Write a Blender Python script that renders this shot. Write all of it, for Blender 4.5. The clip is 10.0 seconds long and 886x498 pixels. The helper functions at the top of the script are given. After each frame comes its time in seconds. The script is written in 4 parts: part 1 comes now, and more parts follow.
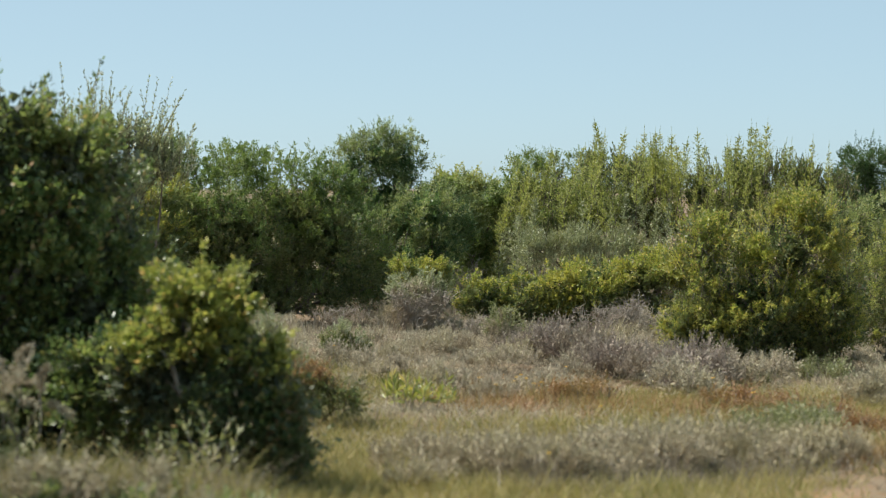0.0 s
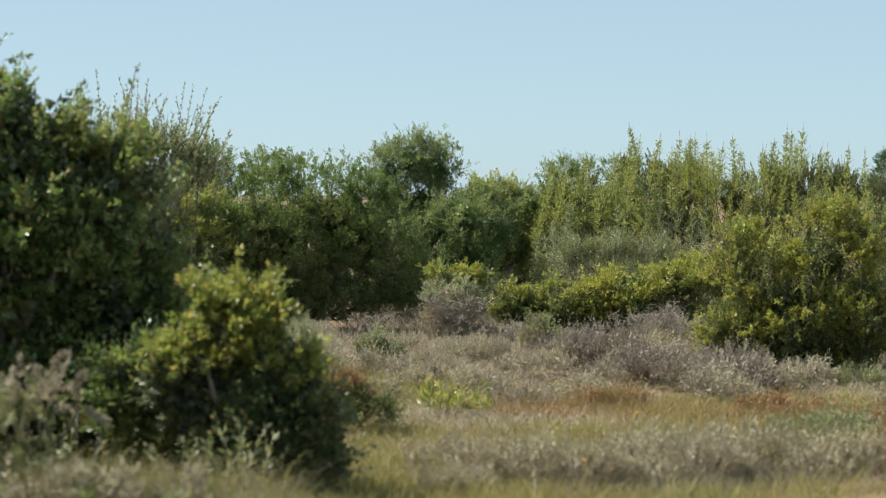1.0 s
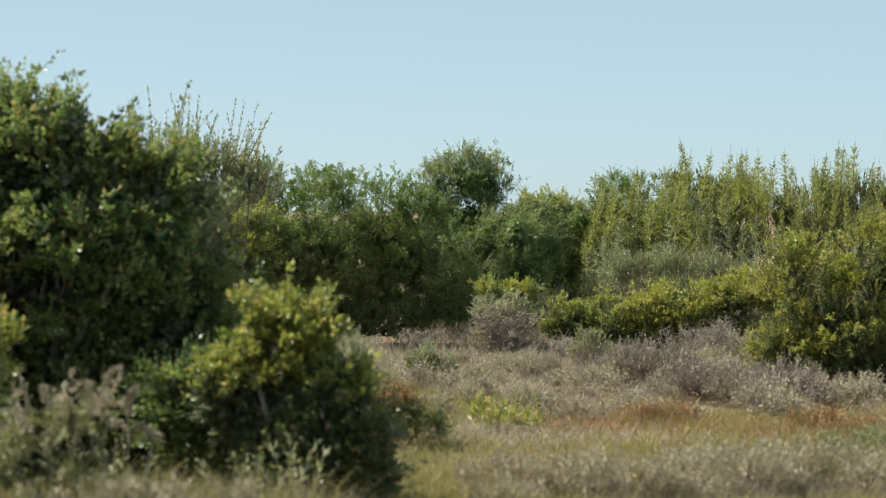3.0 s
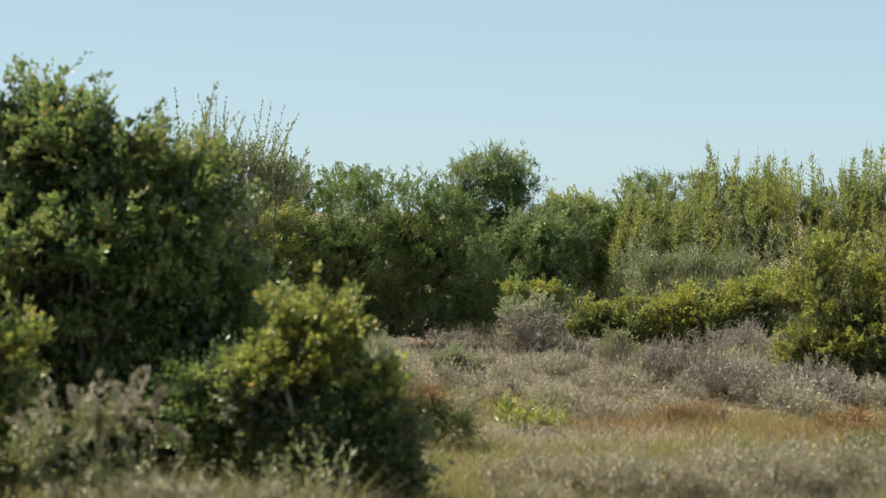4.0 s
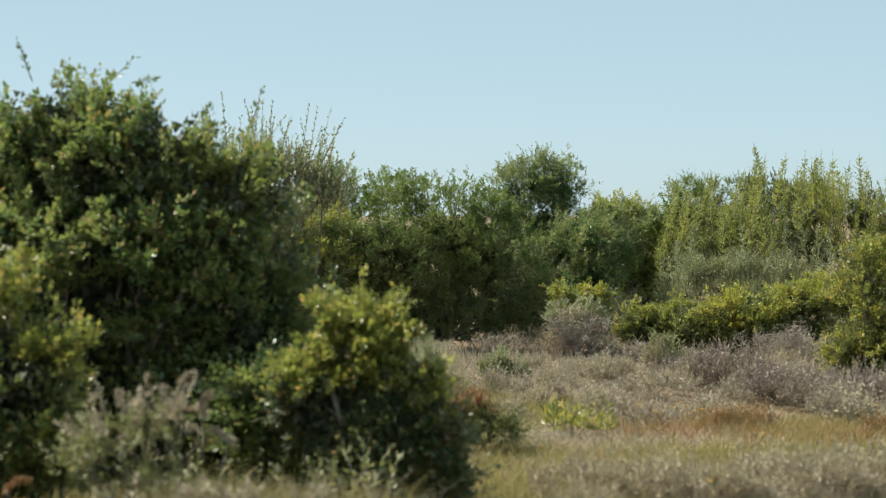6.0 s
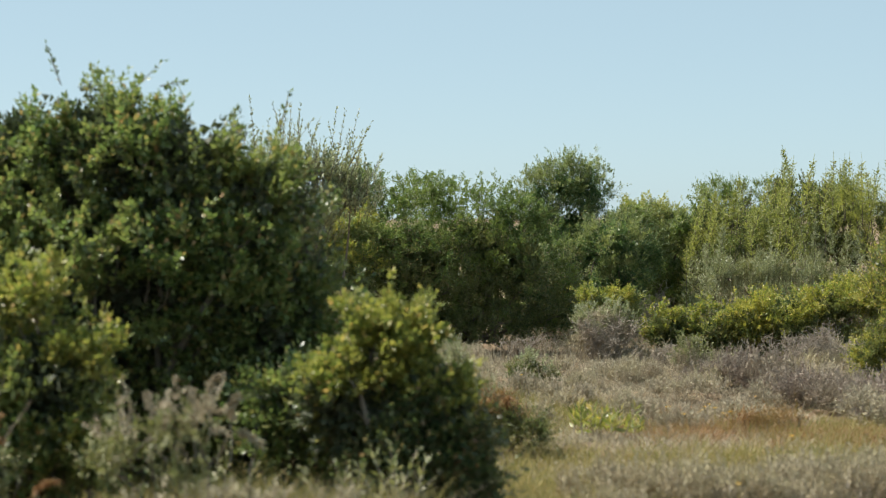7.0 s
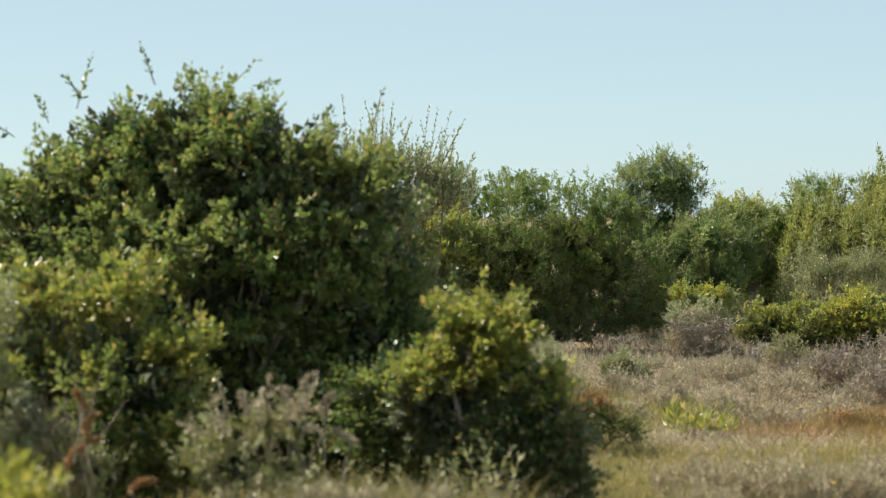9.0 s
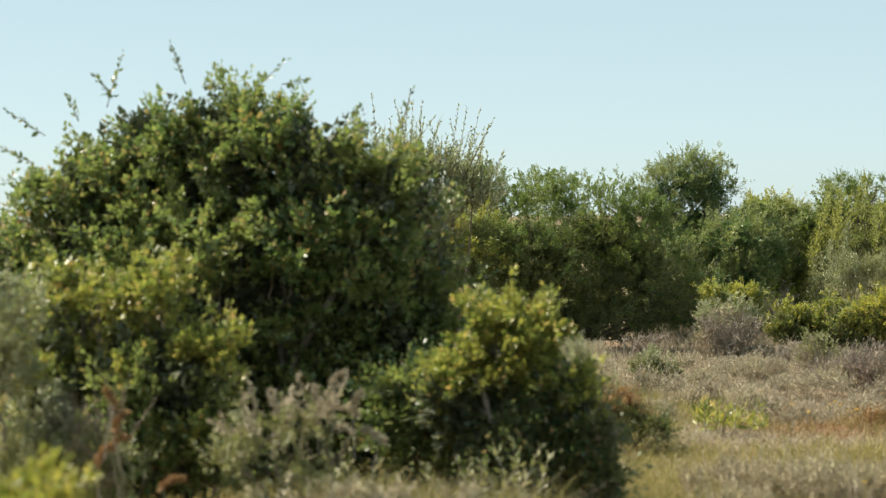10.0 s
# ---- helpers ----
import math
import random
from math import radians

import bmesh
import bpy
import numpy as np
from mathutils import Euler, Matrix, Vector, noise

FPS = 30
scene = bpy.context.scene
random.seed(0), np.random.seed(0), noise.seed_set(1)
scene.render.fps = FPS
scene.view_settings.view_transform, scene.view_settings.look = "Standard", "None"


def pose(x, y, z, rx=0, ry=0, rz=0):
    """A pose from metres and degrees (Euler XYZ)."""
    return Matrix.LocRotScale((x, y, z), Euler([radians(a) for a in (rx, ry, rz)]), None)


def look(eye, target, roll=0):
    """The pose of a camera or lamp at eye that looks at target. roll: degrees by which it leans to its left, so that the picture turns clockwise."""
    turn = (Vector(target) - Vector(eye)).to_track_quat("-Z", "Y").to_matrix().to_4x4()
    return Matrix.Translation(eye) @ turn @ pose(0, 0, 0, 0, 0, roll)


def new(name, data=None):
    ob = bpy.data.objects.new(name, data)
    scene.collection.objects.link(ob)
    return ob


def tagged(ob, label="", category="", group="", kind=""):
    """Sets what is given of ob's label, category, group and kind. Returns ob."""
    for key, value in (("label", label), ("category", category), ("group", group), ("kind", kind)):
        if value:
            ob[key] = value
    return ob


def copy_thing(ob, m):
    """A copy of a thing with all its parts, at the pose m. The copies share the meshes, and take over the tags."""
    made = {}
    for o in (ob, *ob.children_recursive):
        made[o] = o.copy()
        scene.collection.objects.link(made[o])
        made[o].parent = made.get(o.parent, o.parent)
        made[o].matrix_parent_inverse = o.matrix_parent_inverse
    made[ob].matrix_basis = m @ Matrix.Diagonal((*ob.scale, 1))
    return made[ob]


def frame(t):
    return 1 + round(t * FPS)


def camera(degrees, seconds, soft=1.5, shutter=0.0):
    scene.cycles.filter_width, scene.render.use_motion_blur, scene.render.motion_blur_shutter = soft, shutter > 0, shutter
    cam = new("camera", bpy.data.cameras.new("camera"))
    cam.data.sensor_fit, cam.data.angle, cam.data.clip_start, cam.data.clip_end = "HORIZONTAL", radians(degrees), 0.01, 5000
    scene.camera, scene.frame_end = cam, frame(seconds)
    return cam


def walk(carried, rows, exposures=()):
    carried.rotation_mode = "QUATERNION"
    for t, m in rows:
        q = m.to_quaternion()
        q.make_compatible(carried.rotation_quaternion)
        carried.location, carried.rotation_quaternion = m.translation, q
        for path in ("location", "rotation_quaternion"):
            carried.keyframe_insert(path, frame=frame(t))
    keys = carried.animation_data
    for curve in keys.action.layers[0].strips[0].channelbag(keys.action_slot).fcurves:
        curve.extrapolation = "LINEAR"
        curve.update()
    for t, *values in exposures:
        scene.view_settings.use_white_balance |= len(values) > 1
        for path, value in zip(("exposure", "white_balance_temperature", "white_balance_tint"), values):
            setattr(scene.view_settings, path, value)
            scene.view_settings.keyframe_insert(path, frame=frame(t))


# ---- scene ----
cam = camera(23.0, 10.0, soft=1.0)
EYE = 2.25
# seconds, yaw, pitch, roll: a slow pan to the left from one spot
ROWS = [
    (0.0, 0.000, -1.600, 0.000),
    (0.5, 0.325, -1.525, 0.090),
    (1.0, 0.921, -1.435, 0.100),
    (1.5, 1.394, -1.272, 0.144),
    (2.0, 1.754, -1.169, 0.118),
    (2.5, 1.976, -1.072, 0.158),
    (4.0, 2.955, -0.994, 0.234),
    (4.5, 3.288, -1.011, 0.260),
    (5.0, 3.549, -0.996, 0.267),
    (5.5, 3.851, -0.939, 0.277),
    (7.0, 4.903, -0.816, 0.371),
    (7.5, 5.364, -0.775, 0.405),
    (8.0, 5.961, -0.777, 0.500),
    (8.5, 6.782, -0.815, 0.514),
    (9.0, 7.339, -0.837, 0.542),
    (9.5, 7.735, -0.865, 0.556),
    (10.0, 8.114, -0.872, 0.562),
]
walk(cam, [(t, pose(0, 0, EYE, 0, 0, yaw) @ pose(0, 0, 0, 90 + pitch) @ pose(0, 0, 0, 0, 0, -roll)) for t, yaw, pitch, roll in ROWS],
     [(0.0, 0.50, 6300, 10), (2.0, 0.52, 6450, 10), (5.0, 0.54, 6500, 10), (8.0, 0.58, 6600, 10), (9.0, 0.67, 6850, 10), (10.0, 0.74, 7000, 10)])
cam.data.dof.use_dof = True
cam.data.dof.focus_distance = 37.0
cam.data.dof.aperture_fstop = 1.75

# ---- light ----
SUN_AZIMUTH, SUN_HEIGHT = -76.0, 54.0      # degrees from straight ahead (minus: left), and above the horizon
world = bpy.data.worlds.new("sky")
scene.world = world
world.use_nodes = True
wn = world.node_tree.nodes
sky = wn.new("ShaderNodeTexSky")
sky.sky_type = "NISHITA"
sky.sun_disc = False
sky.sun_elevation = radians(SUN_HEIGHT)
sky.sun_rotation = radians(SUN_AZIMUTH)
sky.altitude, sky.air_density, sky.dust_density, sky.ozone_density = 300.0, 0.47, 0.7, 2.0
warm = wn.new("ShaderNodeMix")       # a little dust in the air takes the violet out of the blue
warm.data_type, warm.blend_type = "RGBA", "MULTIPLY"
warm.inputs[0].default_value, warm.inputs[7].default_value = 1.0, (1.12, 1.06, 0.83, 1)
world.node_tree.links.new(sky.outputs[0], warm.inputs[6])
haze = wn.new("ShaderNodeMix")       # an even veil of haze over the whole sky
haze.data_type = "RGBA"
haze.inputs[0].default_value, haze.inputs[7].default_value = 0.68, (2.92, 3.98, 4.56, 1)
world.node_tree.links.new(warm.outputs[2], haze.inputs[6])
world.node_tree.links.new(haze.outputs[2], wn["Background"].inputs[0])
wn["Background"].inputs[1].default_value = 0.118

to_sun = Vector((math.sin(radians(SUN_AZIMUTH)) * math.cos(radians(SUN_HEIGHT)),
                 math.cos(radians(SUN_AZIMUTH)) * math.cos(radians(SUN_HEIGHT)), math.sin(radians(SUN_HEIGHT))))
sun = new("sun", bpy.data.lights.new("sun", "SUN"))
sun.data.energy, sun.data.angle, sun.data.color = 5.0, radians(0.53), (1.0, 0.94, 0.84)
sun.matrix_world = look(to_sun * 60, (0, 0, 0))


# ---- materials ----
def ramp(nt, stops, fac):
    node = nt.nodes.new("ShaderNodeValToRGB")
    els = node.color_ramp.elements
    while len(els) < len(stops):
        els.new(0.5)
    for el, (at, col) in zip(els, stops):
        el.position, el.color = at, (*col, 1)
    nt.links.new(fac, node.inputs[0])
    return node.outputs[0]


def blend(nt, a, b, fac, how="MIX"):
    node = nt.nodes.new("ShaderNodeMix")
    node.data_type, node.blend_type = "RGBA", how
    for value, socket in ((fac, node.inputs[0]), (a, node.inputs[6]), (b, node.inputs[7])):
        if isinstance(value, (int, float)):
            socket.default_value = value
        elif isinstance(value, tuple):
            socket.default_value = (*value, 1)
        else:
            nt.links.new(value, socket)
    return node.outputs[2]


def noise_of(nt, scale, detail=3.0, rough=0.55):
    where = nt.nodes.new("ShaderNodeNewGeometry").outputs["Position"]
    node = nt.nodes.new("ShaderNodeTexNoise")
    node.inputs["Scale"].default_value, node.inputs["Detail"].default_value = scale, detail
    node.inputs["Roughness"].default_value = rough
    nt.links.new(where, node.inputs["Vector"])
    return node.outputs["Fac"]


def blade_material(name, stops, patch, patch_scale=2.5, rough=0.5, through_light=0.42, tint=(1.0, 1.05, 0.7), gloss=0.6):
    """Leaves and grass: each blade its own tone, patches of another tone, and light that shines through."""
    mat = bpy.data.materials.new(name)
    mat.use_nodes = True
    nt = mat.node_tree
    bsdf = nt.nodes["Principled BSDF"]
    each = nt.nodes.new("ShaderNodeNewGeometry").outputs["Random Per Island"]
    col = ramp(nt, stops, each)
    mask = ramp(nt, [(0.42, (0, 0, 0)), (0.66, (1, 1, 1))], noise_of(nt, patch_scale))
    col = blend(nt, col, patch, blend(nt, (0, 0, 0), mask, 0.55))
    nt.links.new(col, bsdf.inputs["Base Color"])
    bsdf.inputs["Roughness"].default_value = rough
    bsdf.inputs["Specular IOR Level"].default_value = gloss
    glow = nt.nodes.new("ShaderNodeBsdfTranslucent")
    nt.links.new(blend(nt, col, tint, 1.0, "MULTIPLY"), glow.inputs["Color"])
    mix = nt.nodes.new("ShaderNodeMixShader")
    mix.inputs[0].default_value = through_light
    nt.links.new(bsdf.outputs[0], mix.inputs[1])
    nt.links.new(glow.outputs[0], mix.inputs[2])
    nt.links.new(mix.outputs[0], nt.nodes["Material Output"].inputs["Surface"])
    return mat


def bark_material(name, dark, light, scale=14.0):
    mat = bpy.data.materials.new(name)
    mat.use_nodes = True
    nt = mat.node_tree
    bsdf = nt.nodes["Principled BSDF"]
    each = nt.nodes.new("ShaderNodeNewGeometry").outputs["Random Per Island"]
    col = blend(nt, ramp(nt, [(0.3, dark), (0.7, light)], noise_of(nt, scale, 5.0)), light, each)
    nt.links.new(col, bsdf.inputs["Base Color"])
    bsdf.inputs["Roughness"].default_value = 0.9
    return mat


def soil_material():
    mat = bpy.data.materials.new("soil")
    mat.use_nodes = True
    nt = mat.node_tree
    bsdf = nt.nodes["Principled BSDF"]
    col = ramp(nt, [(0.3, (0.12, 0.08, 0.045)), (0.55, (0.22, 0.135, 0.07)), (0.75, (0.36, 0.20, 0.10))], noise_of(nt, 0.9, 6.0))
    litter = ramp(nt, [(0.45, (0, 0, 0)), (0.6, (1, 1, 1))], noise_of(nt, 14.0, 4.0, 0.7))
    col = blend(nt, col, (0.20, 0.17, 0.11), blend(nt, (0, 0, 0), litter, 0.7))
    nt.links.new(col, bsdf.inputs["Base Color"])
    bsdf.inputs["Roughness"].default_value = 0.95
    bump = nt.nodes.new("ShaderNodeBump")
    bump.inputs["Strength"].default_value, bump.inputs["Distance"].default_value = 0.6, 0.03
    nt.links.new(noise_of(nt, 22.0, 6.0, 0.7), bump.inputs["Height"])
    nt.links.new(bump.outputs[0], bsdf.inputs["Normal"])
    return mat


SOIL = soil_material()
BARK = bark_material("bark", (0.070, 0.056, 0.043), (0.19, 0.16, 0.125))
GREY_TWIG = bark_material("dead_twig", (0.16, 0.13, 0.10), (0.36, 0.31, 0.25))
MAUVE_TWIG = bark_material("heath_twig", (0.16, 0.13, 0.10), (0.36, 0.31, 0.25))
LEAF_DEEP = blade_material("deep_green_leaf", [(0.0, (0.064, 0.111, 0.045)), (0.5, (0.130, 0.185, 0.067)), (0.85, (0.208, 0.252, 0.087)), (1.0, (0.392, 0.313, 0.142))],
                           (0.188, 0.242, 0.085), 1.3, 0.34, 0.42, gloss=0.8)
LEAF_OLIVE = blade_material("olive_leaf", [(0.0, (0.061, 0.104, 0.051)), (0.5, (0.132, 0.168, 0.064)), (0.9, (0.232, 0.239, 0.099)), (1.0, (0.355, 0.252, 0.149))],
                            (0.232, 0.239, 0.087), 1.6, 0.5, gloss=0.4)
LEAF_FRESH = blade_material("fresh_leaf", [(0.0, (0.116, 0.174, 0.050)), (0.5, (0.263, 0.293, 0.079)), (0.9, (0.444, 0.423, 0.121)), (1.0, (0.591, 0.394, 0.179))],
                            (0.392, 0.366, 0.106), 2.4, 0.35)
LEAF_MOSS = blade_material("moss_leaf", [(0.0, (0.119, 0.178, 0.077)), (0.6, (0.236, 0.294, 0.119)), (1.0, (0.394, 0.391, 0.175))],
                           (0.335, 0.356, 0.138), 2.0, 0.45)
# the tall shrub's leaf again, with its sunlit tone put into the colour
LEAF_OLIVE_LIT = blade_material("sunlit_olive_leaf", [(0.0, (0.103, 0.176, 0.061)), (0.5, (0.203, 0.276, 0.097)), (0.85, (0.307, 0.347, 0.128)), (1.0, (0.436, 0.271, 0.144))],
                          (0.296, 0.321, 0.116), 1.2, 0.34, gloss=0.8)
LEAF_TREE = blade_material("tree_leaf", [(0.0, (0.042, 0.100, 0.042)), (0.6, (0.095, 0.171, 0.062)), (1.0, (0.174, 0.243, 0.086))],
                           (0.160, 0.228, 0.075), 1.3, 0.45)
LEAF_BRIGHT = blade_material("bright_leaf", [(0.0, (0.138, 0.198, 0.048)), (0.5, (0.294, 0.328, 0.069)), (0.85, (0.471, 0.443, 0.107)), (1.0, (0.622, 0.443, 0.179))],
                             (0.527, 0.461, 0.107), 2.0, 0.42)
LEAF_FAR = blade_material("far_leaf", [(0.0, (0.082, 0.138, 0.046)), (0.6, (0.150, 0.223, 0.062)), (1.0, (0.260, 0.301, 0.090))],
                          (0.245, 0.288, 0.067), 1.0, 0.55)
LEAF_DARK = blade_material("dull_leaf", [(0.0, (0.032, 0.072, 0.026)), (0.7, (0.069, 0.120, 0.040)), (1.0, (0.106, 0.156, 0.054))],
                           (0.087, 0.144, 0.047), 1.0, 0.5)
LEAF_SPIKE = blade_material("spike_leaf", [(0.0, (0.140, 0.176, 0.053)), (0.5, (0.281, 0.306, 0.088)), (1.0, (0.461, 0.459, 0.156))],
                            (0.436, 0.424, 0.115), 1.2, 0.45)
LEAF_SILVER = blade_material("silver_leaf", [(0.0, (0.182, 0.217, 0.116)), (0.5, (0.317, 0.351, 0.197)), (1.0, (0.487, 0.496, 0.336))],
                             (0.366, 0.364, 0.197), 2.0, 0.55, 0.25)
LEAF_SAGE = blade_material("sage_leaf", [(0.0, (0.146, 0.171, 0.072)), (0.5, (0.253, 0.270, 0.117)), (1.0, (0.408, 0.396, 0.225))],
                           (0.311, 0.306, 0.144), 2.0, 0.5, 0.3)
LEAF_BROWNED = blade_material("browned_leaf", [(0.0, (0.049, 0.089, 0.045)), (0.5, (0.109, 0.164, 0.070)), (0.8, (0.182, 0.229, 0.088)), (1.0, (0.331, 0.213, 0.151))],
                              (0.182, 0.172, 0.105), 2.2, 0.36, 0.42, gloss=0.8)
LEAF_PALE = blade_material("pale_mat_leaf", [(0.0, (0.280, 0.241, 0.150)), (0.5, (0.444, 0.388, 0.251)), (1.0, (0.631, 0.544, 0.382))],
                           (0.398, 0.366, 0.181), 2.0, 0.8, 0.25, (0.706, 0.670, 0.756), 0.15)
# leaves inside near crowns; the tone of the shade there is in their colour
LEAF_INNER_SHADE = blade_material("inner_leaf", [(0.0, (0.061, 0.074, 0.046)), (0.5, (0.104, 0.121, 0.074)), (1.0, (0.166, 0.180, 0.115))],
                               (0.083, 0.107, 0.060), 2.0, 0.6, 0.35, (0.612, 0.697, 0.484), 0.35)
LEAF_RUST = blade_material("rusty_leaf", [(0.0, (0.184, 0.090, 0.043)), (0.5, (0.343, 0.180, 0.082)), (1.0, (0.482, 0.299, 0.143))],
                           (0.300, 0.241, 0.095), 2.0, 0.7, 0.25)
LEAF_HEATH = blade_material("heath_leaf", [(0.0, (0.285, 0.245, 0.165)), (0.5, (0.440, 0.385, 0.270)), (1.0, (0.600, 0.535, 0.400))],
                            (0.420, 0.390, 0.215), 1.4, 0.8, 0.25, (0.740, 0.728, 0.800), 0.15)
LEAF_MAUVE = blade_material("mauve_heath_leaf", [(0.0, (0.187, 0.148, 0.114)), (0.5, (0.317, 0.261, 0.210)), (1.0, (0.493, 0.420, 0.340))],
                            (0.328, 0.296, 0.180), 1.4, 0.8, 0.25, (0.748, 0.722, 0.816), 0.15)
GRASS_GREEN = blade_material("green_grass", [(0.0, (0.170, 0.184, 0.051)), (0.5, (0.325, 0.302, 0.095)), (1.0, (0.510, 0.420, 0.195))],
                             (0.450, 0.370, 0.155), 0.8, 0.6, 0.4, (0.800, 0.800, 0.721), 0.2)
GRASS_DRY = blade_material("dry_grass", [(0.0, (0.155, 0.127, 0.085)), (0.5, (0.281, 0.238, 0.178)), (1.0, (0.408, 0.365, 0.301))],
                           (0.294, 0.246, 0.162), 0.9, 0.75, 0.3, (0.660, 0.660, 0.618), 0.15)
PETAL = blade_material("yellow_petal", [(0.0, (0.75, 0.42, 0.02)), (1.0, (0.85, 0.55, 0.03))], (0.8, 0.45, 0.02), 5.0, 0.5, 0.3, (1, 0.9, 0.5))


# ---- mesh building ----
def raw_mesh(name, verts, tris):
    me = bpy.data.meshes.new(name)
    verts, tris = np.asarray(verts, np.float32), np.asarray(tris, np.int32)
    me.vertices.add(len(verts))
    me.vertices.foreach_set("co", verts.ravel())
    me.loops.add(tris.size)
    me.loops.foreach_set("vertex_index", tris.ravel())
    me.polygons.add(len(tris))
    me.polygons.foreach_set("loop_start", np.arange(0, tris.size, 3, dtype=np.int32))
    me.update(calc_edges=True)
    return me


def part(name, made, material, parent, label=""):
    me = raw_mesh(name, *made)
    me.materials.append(material)
    ob = new(name, me)
    ob.parent = parent
    ob.matrix_parent_inverse = parent.matrix_world.inverted() if parent.type != "EMPTY" else Matrix.Translation(-parent.location)
    return tagged(ob, label)


def thing(name, at, label, category, group=""):
    ob = new(name)
    ob.location = at
    ob.empty_display_size = 0.2
    return tagged(ob, label, category, group)


def unit(v):
    return v / np.maximum(np.linalg.norm(v, axis=-1, keepdims=True), 1e-9)


def ball(rng, n):
    return unit(rng.normal(size=(n, 3)))


def join(pieces):
    verts, tris, k = [], [], 0
    for v, f in pieces:
        verts.append(v)
        tris.append(f + k)
        k += len(v)
    return np.concatenate(verts), np.concatenate(tris)


def leaf_blades(base, way, side, length, width, fold=0.25):
    """Folded kite-shaped leaves, two triangles each."""
    n = len(base)
    up = np.cross(side, way)
    length, width = np.broadcast_to(length, n)[:, None], np.broadcast_to(width, n)[:, None]
    mid = base + way * length * 0.48 + up * width * fold
    v = np.stack([base, mid + side * width * 0.5, base + way * length, mid - side * width * 0.5], 1).reshape(-1, 3)
    k = np.arange(n)[:, None] * 4
    return v, np.concatenate([k + [0, 1, 2], k + [0, 2, 3]], 1).reshape(-1, 3)


def plain_blades(base, way, side, length, width):
    """Small or far leaves: one pointed triangle each."""
    n = len(base)
    length, width = np.broadcast_to(length, n)[:, None], np.broadcast_to(width, n)[:, None]
    low = base + way * length * 0.25
    v = np.stack([low - side * width * 0.5, low + side * width * 0.5, base + way * length], 1).reshape(-1, 3)
    return v, np.arange(n * 3).reshape(-1, 3)


def tubes(lines, radii, sides=3):
    """Tapered twigs along polylines: lines (n, k, 3), radii (n, k)."""
    n, k, _ = lines.shape
    along = unit(np.gradient(lines, axis=1))
    ref = np.where(np.abs(along[..., 2:3]) > 0.9, [[[1.0, 0, 0]]], [[[0, 0, 1.0]]])
    a = unit(np.cross(along, ref))
    b = np.cross(along, a)
    turn = np.arange(sides) * 2 * np.pi / sides
    ring = a[:, :, None] * np.cos(turn)[:, None] + b[:, :, None] * np.sin(turn)[:, None]
    v = (lines[:, :, None] + ring * radii[:, :, None, None]).reshape(-1, 3)
    i, j, s = np.meshgrid(np.arange(n), np.arange(k - 1), np.arange(sides), indexing="ij")
    p = (i * k + j) * sides
    s2 = (s + 1) % sides
    q = np.stack([p + s, p + s2, p + sides + s2, p + s, p + sides + s2, p + sides + s], -1).reshape(-1, 3)
    return v, q


def bent_lines(rng, start, end, k=6, wobble=0.08):
    """Curved lines from start to end with a random bend."""
    t = np.linspace(0, 1, k)[None, :, None]
    reach = np.linalg.norm(end - start, axis=1)[:, None, None]
    bend = ball(rng, len(start))[:, None] * np.sin(np.pi * t) * reach * wobble * 2
    jag = rng.normal(size=(len(start), k, 3)) * reach * wobble * 0.35 * np.sin(np.pi * np.clip(t, 0, 1))
    return start[:, None] * (1 - t) + end[:, None] * t + bend + jag


def sprigs(rng, base, way, length, leaves, leaf, width, spread=55.0, bare=0.2, twig=0.004, taper=0.35, fine=False):
    """Twigs with leaves set spirally along them. Returns the leaves and the twigs."""
    n = len(base)
    way = unit(way)
    length = np.broadcast_to(length, n)
    ref = np.where(np.abs(way[:, 2:3]) > 0.9, [[1.0, 0, 0]], [[0, 0, 1.0]])
    a = unit(np.cross(way, ref))
    b = np.cross(way, a)
    t = np.linspace(bare, 1, leaves)[None] + rng.uniform(-0.03, 0.03, (n, leaves))
    turn = np.arange(leaves)[None] * 2.4 + rng.uniform(0, 6.28, (n, 1)) + rng.normal(0, 0.3, (n, leaves))
    tilt = np.radians(spread) * rng.uniform(0.6, 1.3, (n, leaves)) * (1.15 - 0.6 * t)
    radial = a[:, None] * np.cos(turn)[..., None] + b[:, None] * np.sin(turn)[..., None]
    d = way[:, None] * np.cos(tilt)[..., None] + radial * np.sin(tilt)[..., None]
    p = base[:, None] + way[:, None] * (length[:, None] * t)[..., None]
    side = unit(np.cross(radial * 0.45 + [-0.3, 0.1, 1.0] + rng.normal(0, 0.42, d.shape), d))
    size = rng.uniform(0.65, 1.25, (n, leaves)) * (1.1 - taper * t)
    lv = (plain_blades if fine else leaf_blades)(p.reshape(-1, 3), unit(d).reshape(-1, 3), side.reshape(-1, 3), (leaf * size).ravel(), (width * size).ravel())
    if twig < 0.005:
        tw = plain_blades(base - way * length[:, None] * 0.3, way, a, length * 1.3, twig * 2)
    else:
        line = np.stack([base, base + way * length[:, None] * 0.5, base + way * length[:, None]], 1)
        tw = tubes(line, np.repeat([[twig, twig * 0.75, twig * 0.3]], n, 0))
    return lv, tw


def inside(points, lobes):
    """How deep each point lies in the deepest lobe: 0 at a centre, 1 at a skin."""
    q = (points[:, None] - lobes[None, :, :3]) / lobes[None, :, 3:]
    return np.linalg.norm(q, axis=2)


